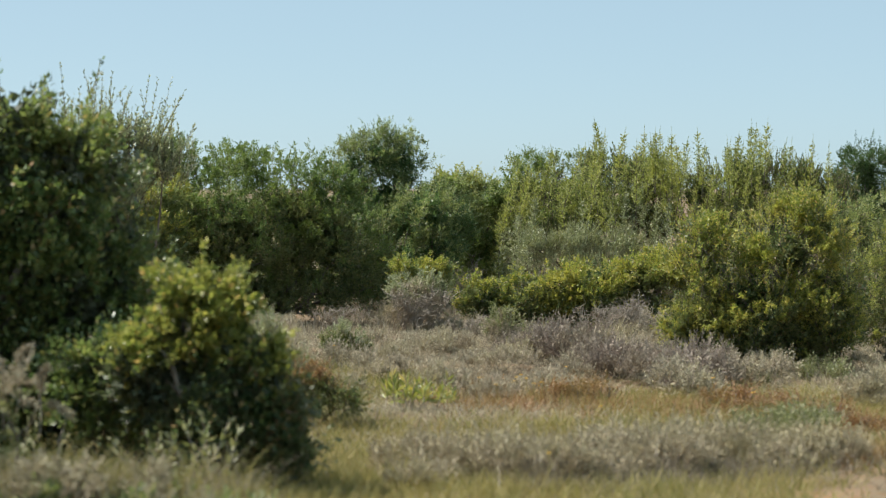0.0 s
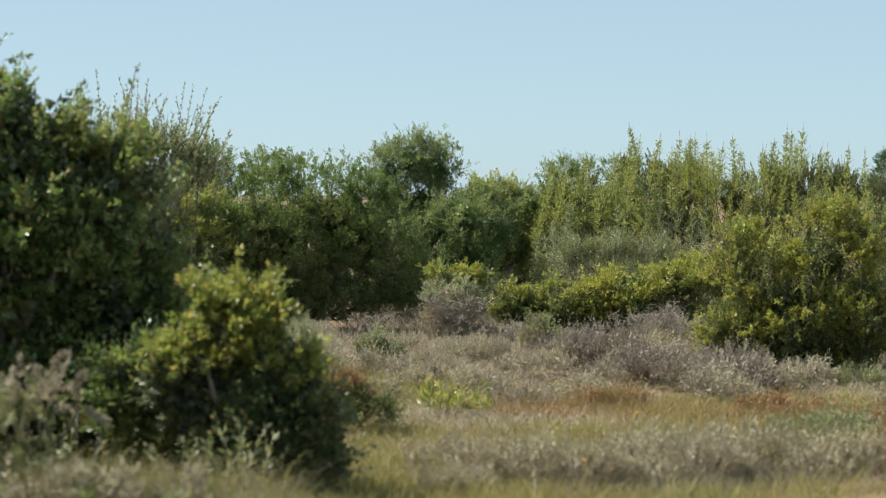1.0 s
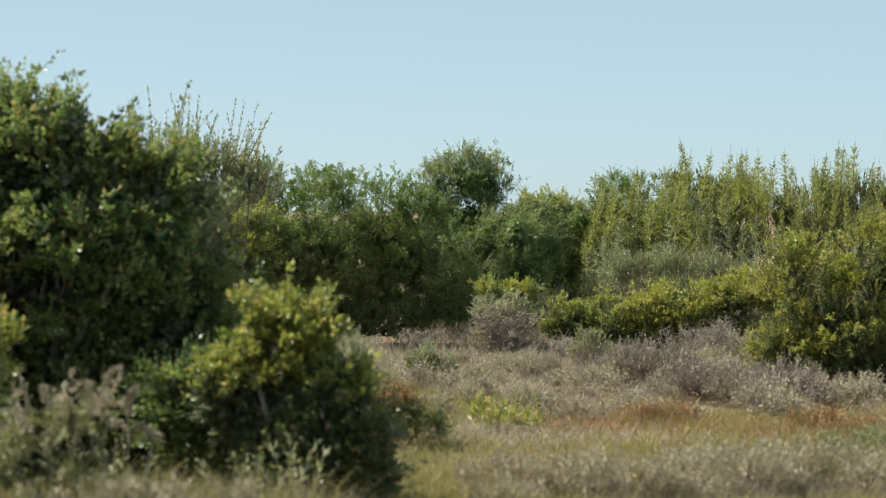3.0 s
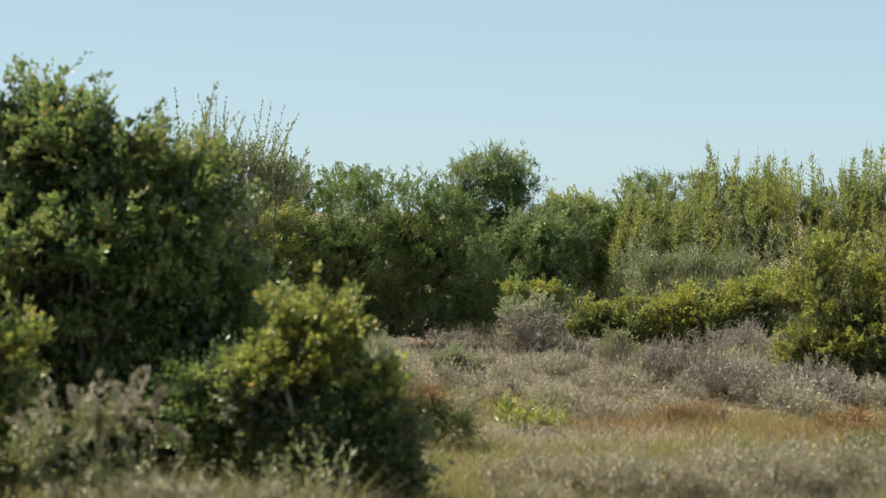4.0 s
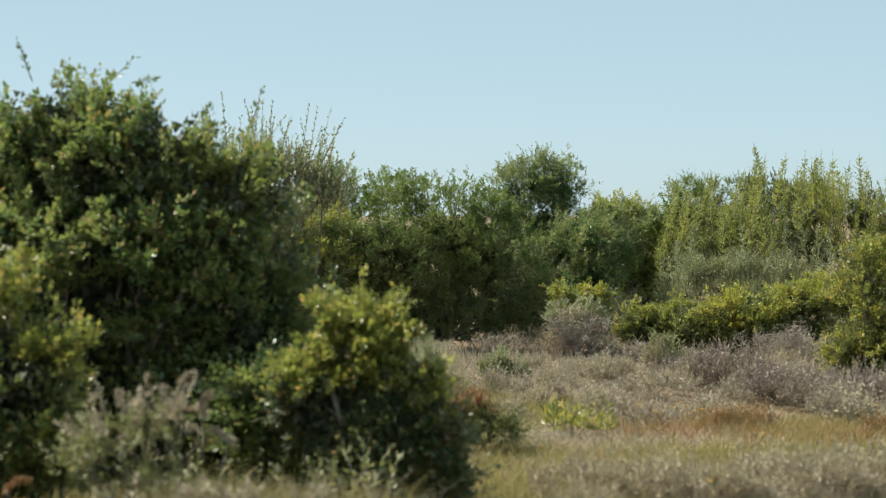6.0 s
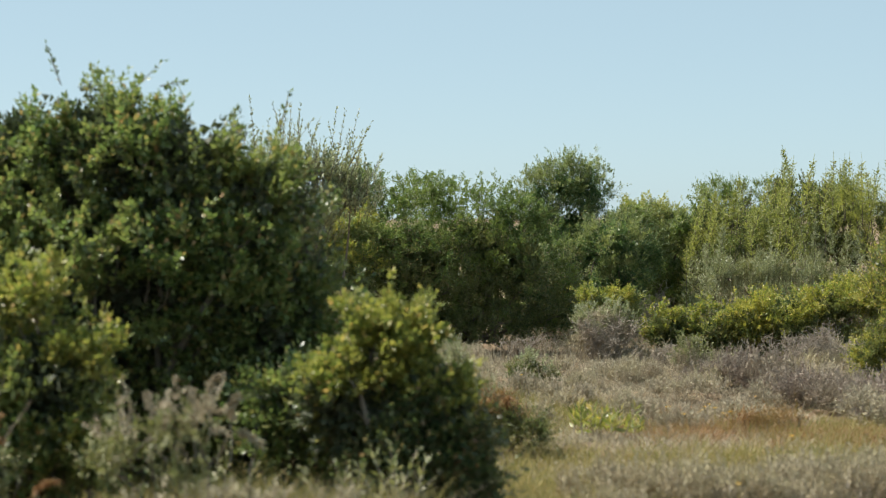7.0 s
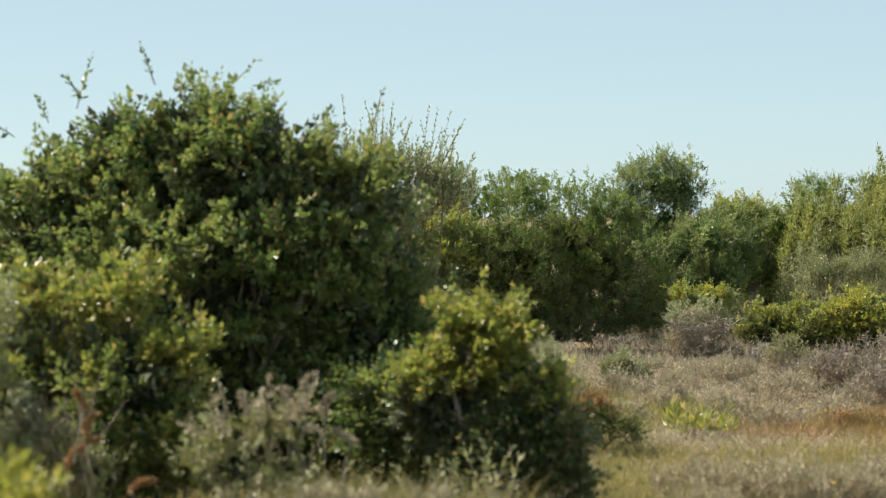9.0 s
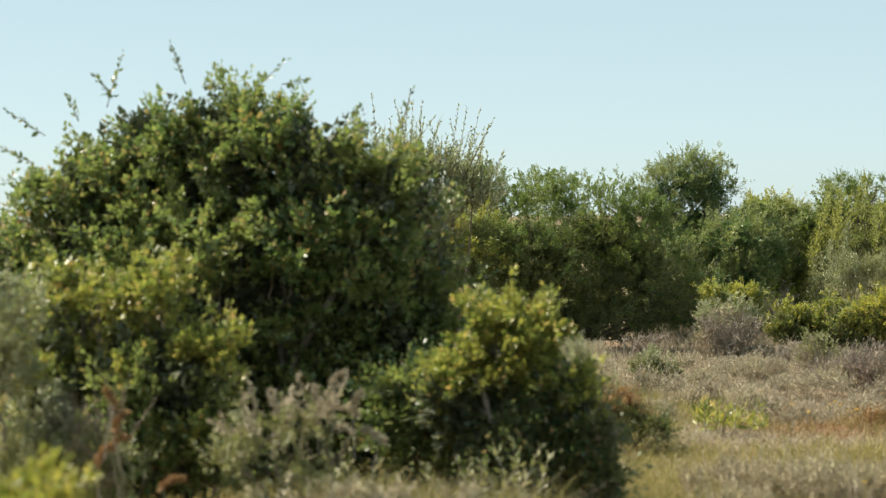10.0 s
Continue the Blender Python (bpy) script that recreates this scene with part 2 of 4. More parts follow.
def noise3(p, size, seed, n=10):
    """Smooth random values in space, between about -1 and 1."""
    rng = np.random.default_rng(seed)
    out = 0.0
    for _ in range(n):
        out = out + np.sin(p @ (ball(rng, 1)[0] * 2 * np.pi / size * rng.uniform(0.6, 1.5)) + rng.uniform(0, 6.28))
    return out / np.sqrt(n / 2) / 1.5


def clump_centres(rng, lobes, n, low=0.72, high=1.02, buried=0.62, floor=0.08, gaps=0.0, gap_size=0.7):
    """Places near the skin of a crown of ellipsoids; gaps is the share of the skin that stays bare, in hollows between the boughs."""
    area = (lobes[:, 3] * lobes[:, 4] + lobes[:, 4] * lobes[:, 5] + lobes[:, 3] * lobes[:, 5])
    pick = rng.choice(len(lobes), n * 3, p=area / area.sum())
    u = ball(rng, n * 3)
    r = rng.uniform(low, high, n * 3)
    p = lobes[pick, :3] + lobes[pick, 3:] * u * r[:, None]
    deep = inside(p, lobes)
    deep[np.arange(len(p)), pick] = 9
    if gaps:
        score = noise3(p, gap_size, len(lobes) + n) + rng.normal(0, 0.12, len(p)) + 2.0 * (p[:, 2] < 0.42 * p[:, 2].max())
        deep[score < np.quantile(score, gaps)] = 0
    keep = (p[:, 2] > floor) & (deep.min(1) > buried) & ~((u[:, 2] < -0.35) & (rng.random(n * 3) < 0.6))
    p, u = p[keep][:n], u[keep][:n]
    return p, unit(u / lobes[pick][keep][:n][:, 3:])


def foliage(rng, lobes, clumps, clump, per, leaves, leaf, width, high=0.8, upward=0.5, stray=0.8, fill=0.35, spread=55.0, shoots=0, shoot=0.4, twig=0.003, fresh=0.0, taper=0.35, lean=0.22, bumps=0, fine=False, inset=0.55, gaps=0.22, gap_size=0.0, boughs=0.0):
    """A crown: clumps of leafy sprigs on the lobes, sparser ones within, and longer shoots that break the outline.
    Returns the older leaves, the twigs, the new growth in a sunlit tone, whose share of the clumps is fresh, and the
    leaves within."""
    lobes = np.array(lobes, float)
    lobes[:, 3:] = np.maximum(lobes[:, 3:] - clump * inset, lobes[:, 3:] * 0.5)
    core = lobes.copy()
    if bumps:       # smaller billows on the skin of the large lobes
        c, u = clump_centres(rng, lobes, bumps, 0.66, 0.88, 0.55, 0.15)
        r = rng.uniform(0.22, 0.42, (len(c), 1)) * np.median(lobes[:, 3:]) * rng.uniform(0.8, 1.2, (len(c), 3))
        lobes[:, 3:] *= 0.9
        lobes = np.concatenate([lobes, np.concatenate([c, r], 1)])
    gap_size = gap_size or clump * 2.6
    c, u = clump_centres(rng, lobes, clumps, gaps=gaps, gap_size=gap_size)
    size = clump * rng.uniform(0.5, 1.4, len(c))
    young_lit = np.zeros(len(c), bool)
    # sunlit tops by leaf colour: high, upward-facing clumps get the paler new growth
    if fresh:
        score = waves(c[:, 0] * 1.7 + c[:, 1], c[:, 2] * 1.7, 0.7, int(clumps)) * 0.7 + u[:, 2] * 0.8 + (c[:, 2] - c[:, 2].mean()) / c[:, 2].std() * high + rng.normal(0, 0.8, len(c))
        young_lit = score > np.quantile(score, 1 - fresh)
    old_made, new_made = [], []
    c_out, u_out = c, u
    for chosen, made in ((~young_lit, old_made), (young_lit, new_made)):
        idx = np.repeat(np.nonzero(chosen)[0], per)
        if not len(idx):
            continue
        if made is new_made:        # fronds: sprigs set along a short branch that grows out of the crown
            axis = unit(u * 0.9 + [0, 0, 0.2 + upward * 0.35] + rng.normal(size=u.shape) * 0.35)[idx]
            s = rng.uniform(0, 1, (len(idx), 1))
            reach = size[idx][:, None]
            base = c[idx] + axis * reach * 1.35 * (s - 0.4) + rng.normal(size=axis.shape) * reach * 0.1
            way = unit(axis * 0.9 + [0, 0, upward * 0.3] + rng.normal(size=axis.shape) * 0.5)
            made.append(sprigs(rng, base, way, reach[:, 0] * (0.75 - 0.35 * s[:, 0]), leaves, leaf, width, spread, twig=twig, taper=taper, fine=fine))
            continue
        way = unit(u[idx] * 0.7 + [0, 0, upward] + rng.normal(size=(len(idx), 3)) * stray * 0.6)
        base = c[idx] + rng.normal(size=(len(idx), 3)) * size[idx][:, None] * 0.22
        made.append(sprigs(rng, base, way, size[idx] * rng.uniform(0.5, 1.0, len(idx)), leaves, leaf, width, spread, twig=twig, taper=taper, fine=fine))
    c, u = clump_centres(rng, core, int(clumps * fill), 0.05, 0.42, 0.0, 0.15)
    margin = clump * 0.5 / core[:, 3:].min(1)      # keep the inner leaves well within the crown
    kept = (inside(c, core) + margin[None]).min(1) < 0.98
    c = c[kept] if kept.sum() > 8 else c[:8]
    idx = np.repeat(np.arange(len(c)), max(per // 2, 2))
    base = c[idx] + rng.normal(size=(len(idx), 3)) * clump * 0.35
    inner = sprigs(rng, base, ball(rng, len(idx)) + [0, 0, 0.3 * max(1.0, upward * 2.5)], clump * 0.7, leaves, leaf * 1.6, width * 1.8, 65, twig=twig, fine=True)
    twigs = [m[1] for m in old_made + new_made + [inner]]
    if boughs:      # woody branches that carry the clumps
        some = rng.choice(len(c_out), int(len(c_out) * boughs), replace=False)
        goal = c_out[some]
        start = goal - u_out[some] * rng.uniform(0.5, 0.9, (len(some), 1)) * np.median(core[:, 3:]) - [0, 0, 0.25]
        start[:, 2] = np.maximum(start[:, 2], 0.1)
        twigs.append(tubes(bent_lines(rng, start, goal, 5, 0.09), np.repeat(np.linspace(0.011, 0.004, 5)[None], len(some), 0)))
    if shoots:
        c, u = clump_centres(rng, lobes, shoots * 3, 0.9, 1.0, 0.95)
        keep = u[:, 2] > 0.25
        c, u = c[keep][:shoots], u[keep][:shoots]
        way = unit(u * 1.6 * lean + [0, 0, 1.0] + rng.normal(size=c.shape) * lean)
        outer = sprigs(rng, c, way, shoot * rng.uniform(0.4, 1.1, len(c)), leaves * 2, leaf * 0.8, width * 0.8, spread * 0.9, 0.1, max(twig, 0.005), taper, fine)
        (new_made if fresh else old_made).append(outer)
        twigs.append(outer[1])
    return (join([m[0] for m in old_made]), join(twigs), join([m[0] for m in new_made]) if new_made else None, inner[0])


CREST = ([0.9, 1.14, 1.42, 1.91, 2.5, 2.84, 3.1, 3.41, 3.6, 3.87, 4.1, 4.57, 5.1, 5.6, 6.0, 6.3, 6.55, 7.4, 8.2], [1.1, 1.87, 2.5, 2.88, 3.05, 3.44, 3.33, 3.55, 3.1, 3.43, 3.43, 3.15, 3.1, 2.92, 3.3, 3.5, 3.3, 2.95, 2.3])


def spires(rng, x0, x1, count):
    """Upright cone-shaped spires, each a leader clad in short rising side shoots like foxtails."""
    x, y = rng.uniform(x0, x1, count), rng.uniform(41.6, 44.2, count)
    low = np.where(np.arange(count) < count * 0.25, rng.uniform(-0.12, 0.35, count), rng.uniform(0.3, 2.5, count))
    y -= low * 0.55
    top = np.stack([x, y, np.interp(x, *CREST) - low + rng.normal(0, 0.09, count)], 1)
    tall = rng.uniform(0.75, 1.35, count)
    tilt = np.stack([rng.normal(0.03, 0.15, count), rng.normal(-0.12, 0.2, count), np.ones(count)], 1)
    each = 46
    made = []
    for chosen in (low + (2.9 - x).clip(0) * 0.5 < 1.25, low + (2.9 - x).clip(0) * 0.5 >= 1.25):       # green above, silvery below
        own = np.nonzero(chosen)[0]
        idx = np.repeat(own, each)
        s = np.tile(np.linspace(0.04, 1, each), len(own))[:, None] * rng.uniform(0.9, 1.1, (len(idx), 1))
        turn = np.tile(np.arange(each) * 2.4, len(own)) + rng.uniform(0, 0.8, len(idx))
        out = np.stack([np.cos(turn), np.sin(turn), np.zeros(len(idx))], 1)
        base = top[idx] - tilt[idx] * (tall[idx][:, None] * s)
        reach = (0.07 + 0.27 * s[:, 0]) * rng.uniform(0.6, 1.3, len(idx)) * rng.uniform(0.8, 1.2, count)[idx]
        side = sprigs(rng, base, out * 0.9 + tilt[idx] * 0.65, reach, 18, 0.048 + 0.024 * s, 0.021 + 0.010 * s, 40, 0.02, 0.006, 0.7, True)[0]
        tip = sprigs(rng, top[own] - tilt[own] * 0.08, tilt[own], rng.uniform(0.16, 0.32, len(own)), 24, 0.045, 0.020, 32, 0.02, 0.006, 0.7, True)[0]
        made.append(join([side, tip]))
    foot = top - tilt * (tall * 1.3)[:, None]
    return made, tubes(np.stack([foot, (foot + top) / 2, top], 1), np.repeat([[0.009, 0.006, 0.003]], count, 0))


def shrub(name, label, category, lobes, seed, leaf_mat, bark=BARK, stems=5, stem=0.035, spots=(), group="", young_lit=None, rows=None, dry=None, **how):
    """A shrub or low tree: stems from the ground into its lobes, twigs, and a crown of many leaves."""
    rng = np.random.default_rng(seed)
    arr = np.array(lobes, float)
    foot = np.array([np.average(arr[:, 0], weights=arr[:, 3]), np.average(arr[:, 1]), 0.0])
    foot[2] = ground_z(foot[0], foot[1])
    root = thing(name, tuple(foot), label, category, group)
    crown, twigs, growth, inner = foliage(rng, lobes, fresh=0.0 if young_lit is None else young_lit[1], **how)
    if len(spots):
        extra = [sprigs(rng, np.array([s[:3]]), np.array([s[3:6]]), s[6], 16, how["leaf"] * 0.9, how["width"] * 0.9, 55, 0.15, 0.006) for s in spots]
        crown, twigs = join([crown] + [e[0] for e in extra]), join([twigs] + [e[1] for e in extra])
    if rows:
        extra = spires(rng, *rows)
        tagged(part("spike_foliage", extra[0][0], LEAF_SPIKE, root, "upright yellow-green leafy spikes"), kind="stuff")
        tagged(part("spike_foliage", extra[0][1], LEAF_SILVER, root, "silvery lower leafy spikes"), kind="stuff")
        twigs = join([twigs, extra[1]])
    # dry: material of the inner leaves, coloured like the crown's shade
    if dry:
        part("inner_leaves", inner, dry, root, "dull inner leaves, the crown's shade put into their colour")
    else:
        crown = join([crown, inner])
    part("crown", crown, leaf_mat, root)
    # new growth also carries the sunlit look of the crown in its colour
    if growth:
        part("fresh_lit_growth", growth, young_lit[0], root, "fresh leaf tips, sunlit tone put into their colour")
    tagged(part("brushwood", twigs, bark, root, "thin brown twigs among the leaves"), kind="stuff")
    order = np.argsort(-arr[:, 2])[:stems]
    for i in range(stems):
        goal = arr[order[i % len(order)]]
        start = foot + [rng.uniform(-0.18, 0.18), rng.uniform(-0.15, 0.15), -0.05]
        line = bent_lines(rng, start[None], goal[None, :3] + rng.normal(size=(1, 3)) * goal[3:] * 0.2, 8, 0.07)
        wide = stem * np.linspace(1.0, 0.25, 8)[None] * rng.uniform(0.8, 1.2)
        limbs = [tubes(line, wide, 7)]
        for _ in range(5):
            k = rng.integers(3, 8)
            end = line[0, k] + ball(rng, 1)[0] * goal[3:] * 0.5 + [0, 0, 0.1]
            limbs.append(tubes(bent_lines(rng, line[:, k], end[None], 8, 0.1), stem * np.linspace(0.4, 0.08, 8)[None], 5))
        part("stem", join(limbs), bark, root)
    return root


# ---- ground ----
def waves(x, y, size, seed, n=9):
    """Smooth random values between about -1 and 1, with bumps of about that size."""
    rng = np.random.default_rng(seed)
    out = 0.0
    for _ in range(n):
        a, k = rng.uniform(0, 2 * np.pi), 2 * np.pi / size * rng.uniform(0.5, 1.6)
        out = out + np.sin((x * np.cos(a) + y * np.sin(a)) * k + rng.uniform(0, 6.28))
    return out / np.sqrt(n / 2) / 1.8


def ground_z(x, y):
    near = np.exp(-((np.asarray(y, float) - 25) / 60) ** 2)
    return (0.07 * waves(x, y, 6.0, 11) + 0.025 * waves(x, y, 1.3, 12)) * near - 0.03


def build_ground():
    step = np.concatenate([[0], np.cumsum(np.full(60, 0.36))])
    far = step[-1] + np.cumsum(0.3 * 1.22 ** np.arange(42))
    half = np.concatenate([step, far])
    xs = np.concatenate([-half[:0:-1], half])
    ys = xs + 24.0
    gx, gy = np.meshgrid(xs, ys, indexing="ij")
    v = np.stack([gx, gy, ground_z(gx, gy)], -1).reshape(-1, 3)
    n, m = len(xs), len(ys)
    i, j = np.meshgrid(np.arange(n - 1), np.arange(m - 1), indexing="ij")
    a = (i * m + j).ravel()
    tris = np.concatenate([np.stack([a, a + m, a + m + 1], 1), np.stack([a, a + m + 1, a + 1], 1)])
    me = raw_mesh("ground", v, tris)
    me.polygons.foreach_set("use_smooth", np.ones(len(tris), bool))
    me.materials.append(SOIL)
    tagged(new("ground", me), "sandy orange-brown soil under grass and scrub", "ground", kind="structure")


build_ground()


def spread_over(rng, n, near, far, left=-0.42, right=0.30):
    """Random places on the ground in a wedge in front of the road."""
    y = np.sqrt(rng.uniform(near ** 2, far ** 2, n))
    return rng.uniform(left, right, n) * y, y


def grass(name, label, seed, x, y, per, tall, wide, mat, lean=0.35, spread=0.06, bent=False):
    """Tufts of thin bent blades at the places x, y."""
    rng = np.random.default_rng(seed)
    n = len(x) * per
    tuft = np.repeat(np.arange(len(x)), per)
    px, py = x[tuft] + rng.normal(0, spread, n), y[tuft] + rng.normal(0, spread, n)
    size = np.repeat(tall * rng.uniform(0.5, 1.3, len(x)), per) * rng.uniform(0.5, 1.1, n)
    out = np.stack([px - x[tuft], py - y[tuft], np.zeros(n)], 1) / spread * 0.5 + rng.normal(0, 0.5, (n, 3)) * [1, 1, 0]
    foot = np.stack([px, py, ground_z(px, py) - 0.01], 1)
    mid = foot + size[:, None] * (0.55 * np.array([0, 0, 1.0]) + out * lean * 0.3)
    tip = foot + size[:, None] * ((1 - lean * 0.35) * np.array([0, 0, 1.0]) + out * lean)
    side = unit(np.stack([rng.normal(size=n), rng.normal(size=n), np.zeros(n)], 1)) * (wide * rng.uniform(0.6, 1.2, n))[:, None] * 0.5
    if not bent:
        made = np.stack([foot - side * 1.2, foot + side * 1.2, tip], 1).reshape(-1, 3), np.arange(n * 3).reshape(-1, 3)
        me = raw_mesh(name, *made)
        me.materials.append(mat)
        return tagged(new(name, me), label, "grass", kind="stuff")
    v = np.stack([foot - side, foot + side, mid - side * 0.8, mid + side * 0.8, tip], 1).reshape(-1, 3)
    k = np.arange(n)[:, None] * 5
    tris = np.concatenate([k + [0, 1, 3], k + [0, 3, 2], k + [2, 3, 4]], 1).reshape(-1, 3)
    me = raw_mesh(name, v, tris)
    me.materials.append(mat)
    return tagged(new(name, me), label, "grass", kind="stuff")


# ---- the scrub, from far to near ----
far_how = dict(fine=True, clump=0.3, per=10, leaves=11, leaf=0.065, width=0.034, gaps=0.1)


def distant_scrub():
    """A belt of low scrub along the horizon."""
    rng = np.random.default_rng(30)
    x, y = rng.uniform(-42, 30, 180), rng.uniform(72, 92, 180)
    lobes = np.stack([x, y, rng.uniform(0.8, 1.6, 180), rng.uniform(1.2, 2.4, 180), rng.uniform(0.9, 1.5, 180), rng.uniform(0.7, 1.2, 180)], 1)
    crown, twigs, _, inner = foliage(rng, lobes, clumps=1700, clump=0.5, per=5, leaves=8, leaf=0.17, width=0.09, fine=True, gaps=0.05)
    me = raw_mesh("distant_scrub", *join([crown, inner]))
    me.materials.append(LEAF_FAR)
    tagged(new("distant_scrub", me), "low olive-green scrub along the horizon", "scrub", kind="stuff")


distant_scrub()
shrub("far_tree", "dark green rounded tree far behind the scrub", "tree", [(11.23, 58, 2.68, 1.08, 1.08, 0.93), (12.28, 58, 2.3, 1.2, 1.2, 1.2), (10.78, 58, 2.0, 0.75, 0.75, 0.75), (11.6, 58.0, 1, 1.7, 1.02, 1.2)], 31, LEAF_DARK, bumps=12, clumps=460, **far_how)
shrub("far_shrub", "pale blue-green shrub with a smooth crown far off", "shrub", [(2.93, 66, 2.79, 1.13, 0.94, 0.72), (4.47, 66, 2.82, 1.06, 0.94, 0.72), (5.93, 66, 2.65, 1.2, 0.89, 0.69), (4.5, 66.0, 1.3, 2.8, 1.68, 1.4)], 32, LEAF_FAR, bumps=14, clumps=460, **far_how)
shrub("far_shrub", "yellow-green rounded shrub behind the dark tree", "shrub", [(0.38, 55, 2.34, 0.64, 0.51, 0.49), (0.94, 55, 2.13, 0.57, 0.46, 0.46), (-0.04, 55, 2.14, 0.57, 0.48, 0.5), (0.65, 55, 1.5, 1.07, 0.83, 0.79), (1.49, 55, 1.63, 0.86, 0.71, 0.71), (0.93, 55, 0.79, 1.43, 0.96, 0.71)], 33, LEAF_MOSS, young_lit=(LEAF_SPIKE, 0.4), bumps=14, clumps=560, **far_how)
spike_how = dict(fine=True, clump=0.36, per=8, leaves=15, leaf=0.065, width=0.032, upward=1.6, stray=0.6, fill=0.4, inset=0.9, spread=38, twig=0.007, gaps=0.2)
# darker olive body leaves put the shade between the spikes into colour
shrub("spiky_shrub", "tall shrub of upright yellow-green leafy spikes", "shrub", [(1.6, 44, 1.89, 0.55, 0.7, 0.75), (1.6, 43.5, 1.04, 0.6, 0.8, 0.8), (2.3, 44, 2.05, 0.55, 0.7, 0.75), (2.3, 43.5, 1.2, 0.6, 0.8, 0.8), (3.0, 44, 2.38, 0.55, 0.7, 0.75), (3.0, 43.5, 1.53, 0.6, 0.8, 0.8), (3.7, 44, 2.46, 0.55, 0.7, 0.75), (3.7, 43.5, 1.61, 0.6, 0.8, 0.8), (4.4, 44, 2.18, 0.55, 0.7, 0.75), (4.4, 43.5, 1.33, 0.6, 0.8, 0.8)], 34, LEAF_OLIVE, clumps=300, rows=(0.95, 4.9, 125), group="spiky shrubs", **spike_how)
shrub("spiky_shrub", "tall shrub of upright yellow-green leafy spikes", "shrub", [(5.2, 43, 2.01, 0.55, 0.7, 0.75), (5.2, 42.5, 1.16, 0.6, 0.8, 0.8), (5.9, 43, 2.16, 0.55, 0.7, 0.75), (5.9, 42.5, 1.31, 0.6, 0.8, 0.8), (6.5, 43, 2.29, 0.55, 0.7, 0.75), (6.5, 42.5, 1.44, 0.6, 0.8, 0.8), (7.2, 43, 2.14, 0.55, 0.7, 0.75), (7.2, 42.5, 1.29, 0.6, 0.8, 0.8), (7.9, 43, 1.94, 0.55, 0.7, 0.75), (7.9, 42.5, 1.09, 0.6, 0.8, 0.8)], 35, LEAF_OLIVE, clumps=300, rows=(4.9, 7.6, 95), group="spiky shrubs", **spike_how)
shrub("sage_shrub", "silvery small-leaved shrub at the foot of the spiky ones", "shrub", [(1.72, 40.4, 1.14, 0.52, 0.41, 0.38), (2.44, 40.4, 1.17, 0.61, 0.45, 0.4), (3.17, 40.4, 1.11, 0.58, 0.42, 0.36), (3.79, 40.4, 1.05, 0.5, 0.37, 0.31), (2.65, 40.4, 0.85, 1.15, 0.64, 0.26)], 36, LEAF_SILVER, young_lit=(LEAF_SAGE, 0.4), fine=True, clumps=220, clump=0.26, per=9, leaves=14, leaf=0.042, width=0.018, upward=1.6, spread=42, shoots=60, shoot=0.4, gaps=0.3, gap_size=0.4)
shrub("round_tree", "round-crowned dark green tree standing above the scrub", "tree", [(-1.25, 42, 2.72, 0.94, 0.75, 0.72), (-0.71, 42, 2.79, 0.63, 0.54, 0.57), (-1.72, 42, 2.65, 0.57, 0.53, 0.61), (-1.08, 42, 1.96, 1.0, 0.86, 0.92), (-0.27, 42, 1.7, 0.81, 0.71, 0.76), (-0.04, 42, 1.33, 0.65, 0.57, 0.61), (-1.27, 42, 1.15, 0.98, 0.81, 0.83)], 37, LEAF_TREE, young_lit=(LEAF_MOSS, 0.42), stems=3, stem=0.07, bumps=22, gaps=0.1, inset=0.3, fine=True, clumps=900, clump=0.24, per=10, leaves=11, leaf=0.048, width=0.020, shoots=40, shoot=0.2)
shrub("dark_shrub", "dense dark green shrub at the tree's foot", "shrub", [(-0.28, 40.5, 1.78, 0.76, 0.6, 0.65), (-1.39, 40.5, 1.1, 1.0, 0.7, 0.84), (-0.18, 40.5, 0.99, 0.76, 0.6, 0.63), (-0.8, 40.5, 0.4, 1.4, 0.84, 0.6)], 38, LEAF_TREE, young_lit=(LEAF_MOSS, 0.42), bumps=14, fine=True, clumps=480, clump=0.28, per=10, leaves=10, leaf=0.06, width=0.028)
shrub("olive_shrub", "yellow-olive shrub between the tree and the spiky shrubs", "shrub", [(0.41, 44, 1.53, 0.57, 0.51, 0.57), (1.08, 44, 1.92, 0.57, 0.51, 0.57), (1.44, 44, 2.34, 0.4, 0.38, 0.43), (0.14, 44, 2.21, 0.46, 0.41, 0.46), (0.74, 44, 1.02, 0.74, 0.57, 0.51), (0.74, 44, 0.4, 0.91, 0.62, 0.46)], 49, LEAF_FAR, young_lit=(LEAF_MOSS, 0.55), bumps=14, fine=True, clumps=460, clump=0.26, per=9, leaves=10, leaf=0.056, width=0.03)
shrub("olive_shrub", "muted green shrub behind the bright one", "shrub", [(6.97, 37, 1.61, 0.67, 0.67, 0.53), (7.83, 37, 1.75, 0.77, 0.77, 0.62), (8.8, 37, 1.61, 0.77, 0.77, 0.77), (7.9, 37.0, 0.7, 1.6, 0.96, 0.9)], 39, LEAF_OLIVE, young_lit=(LEAF_MOSS, 0.4), bumps=12, fine=True, clumps=380, clump=0.28, per=9, leaves=10, leaf=0.06, width=0.026)
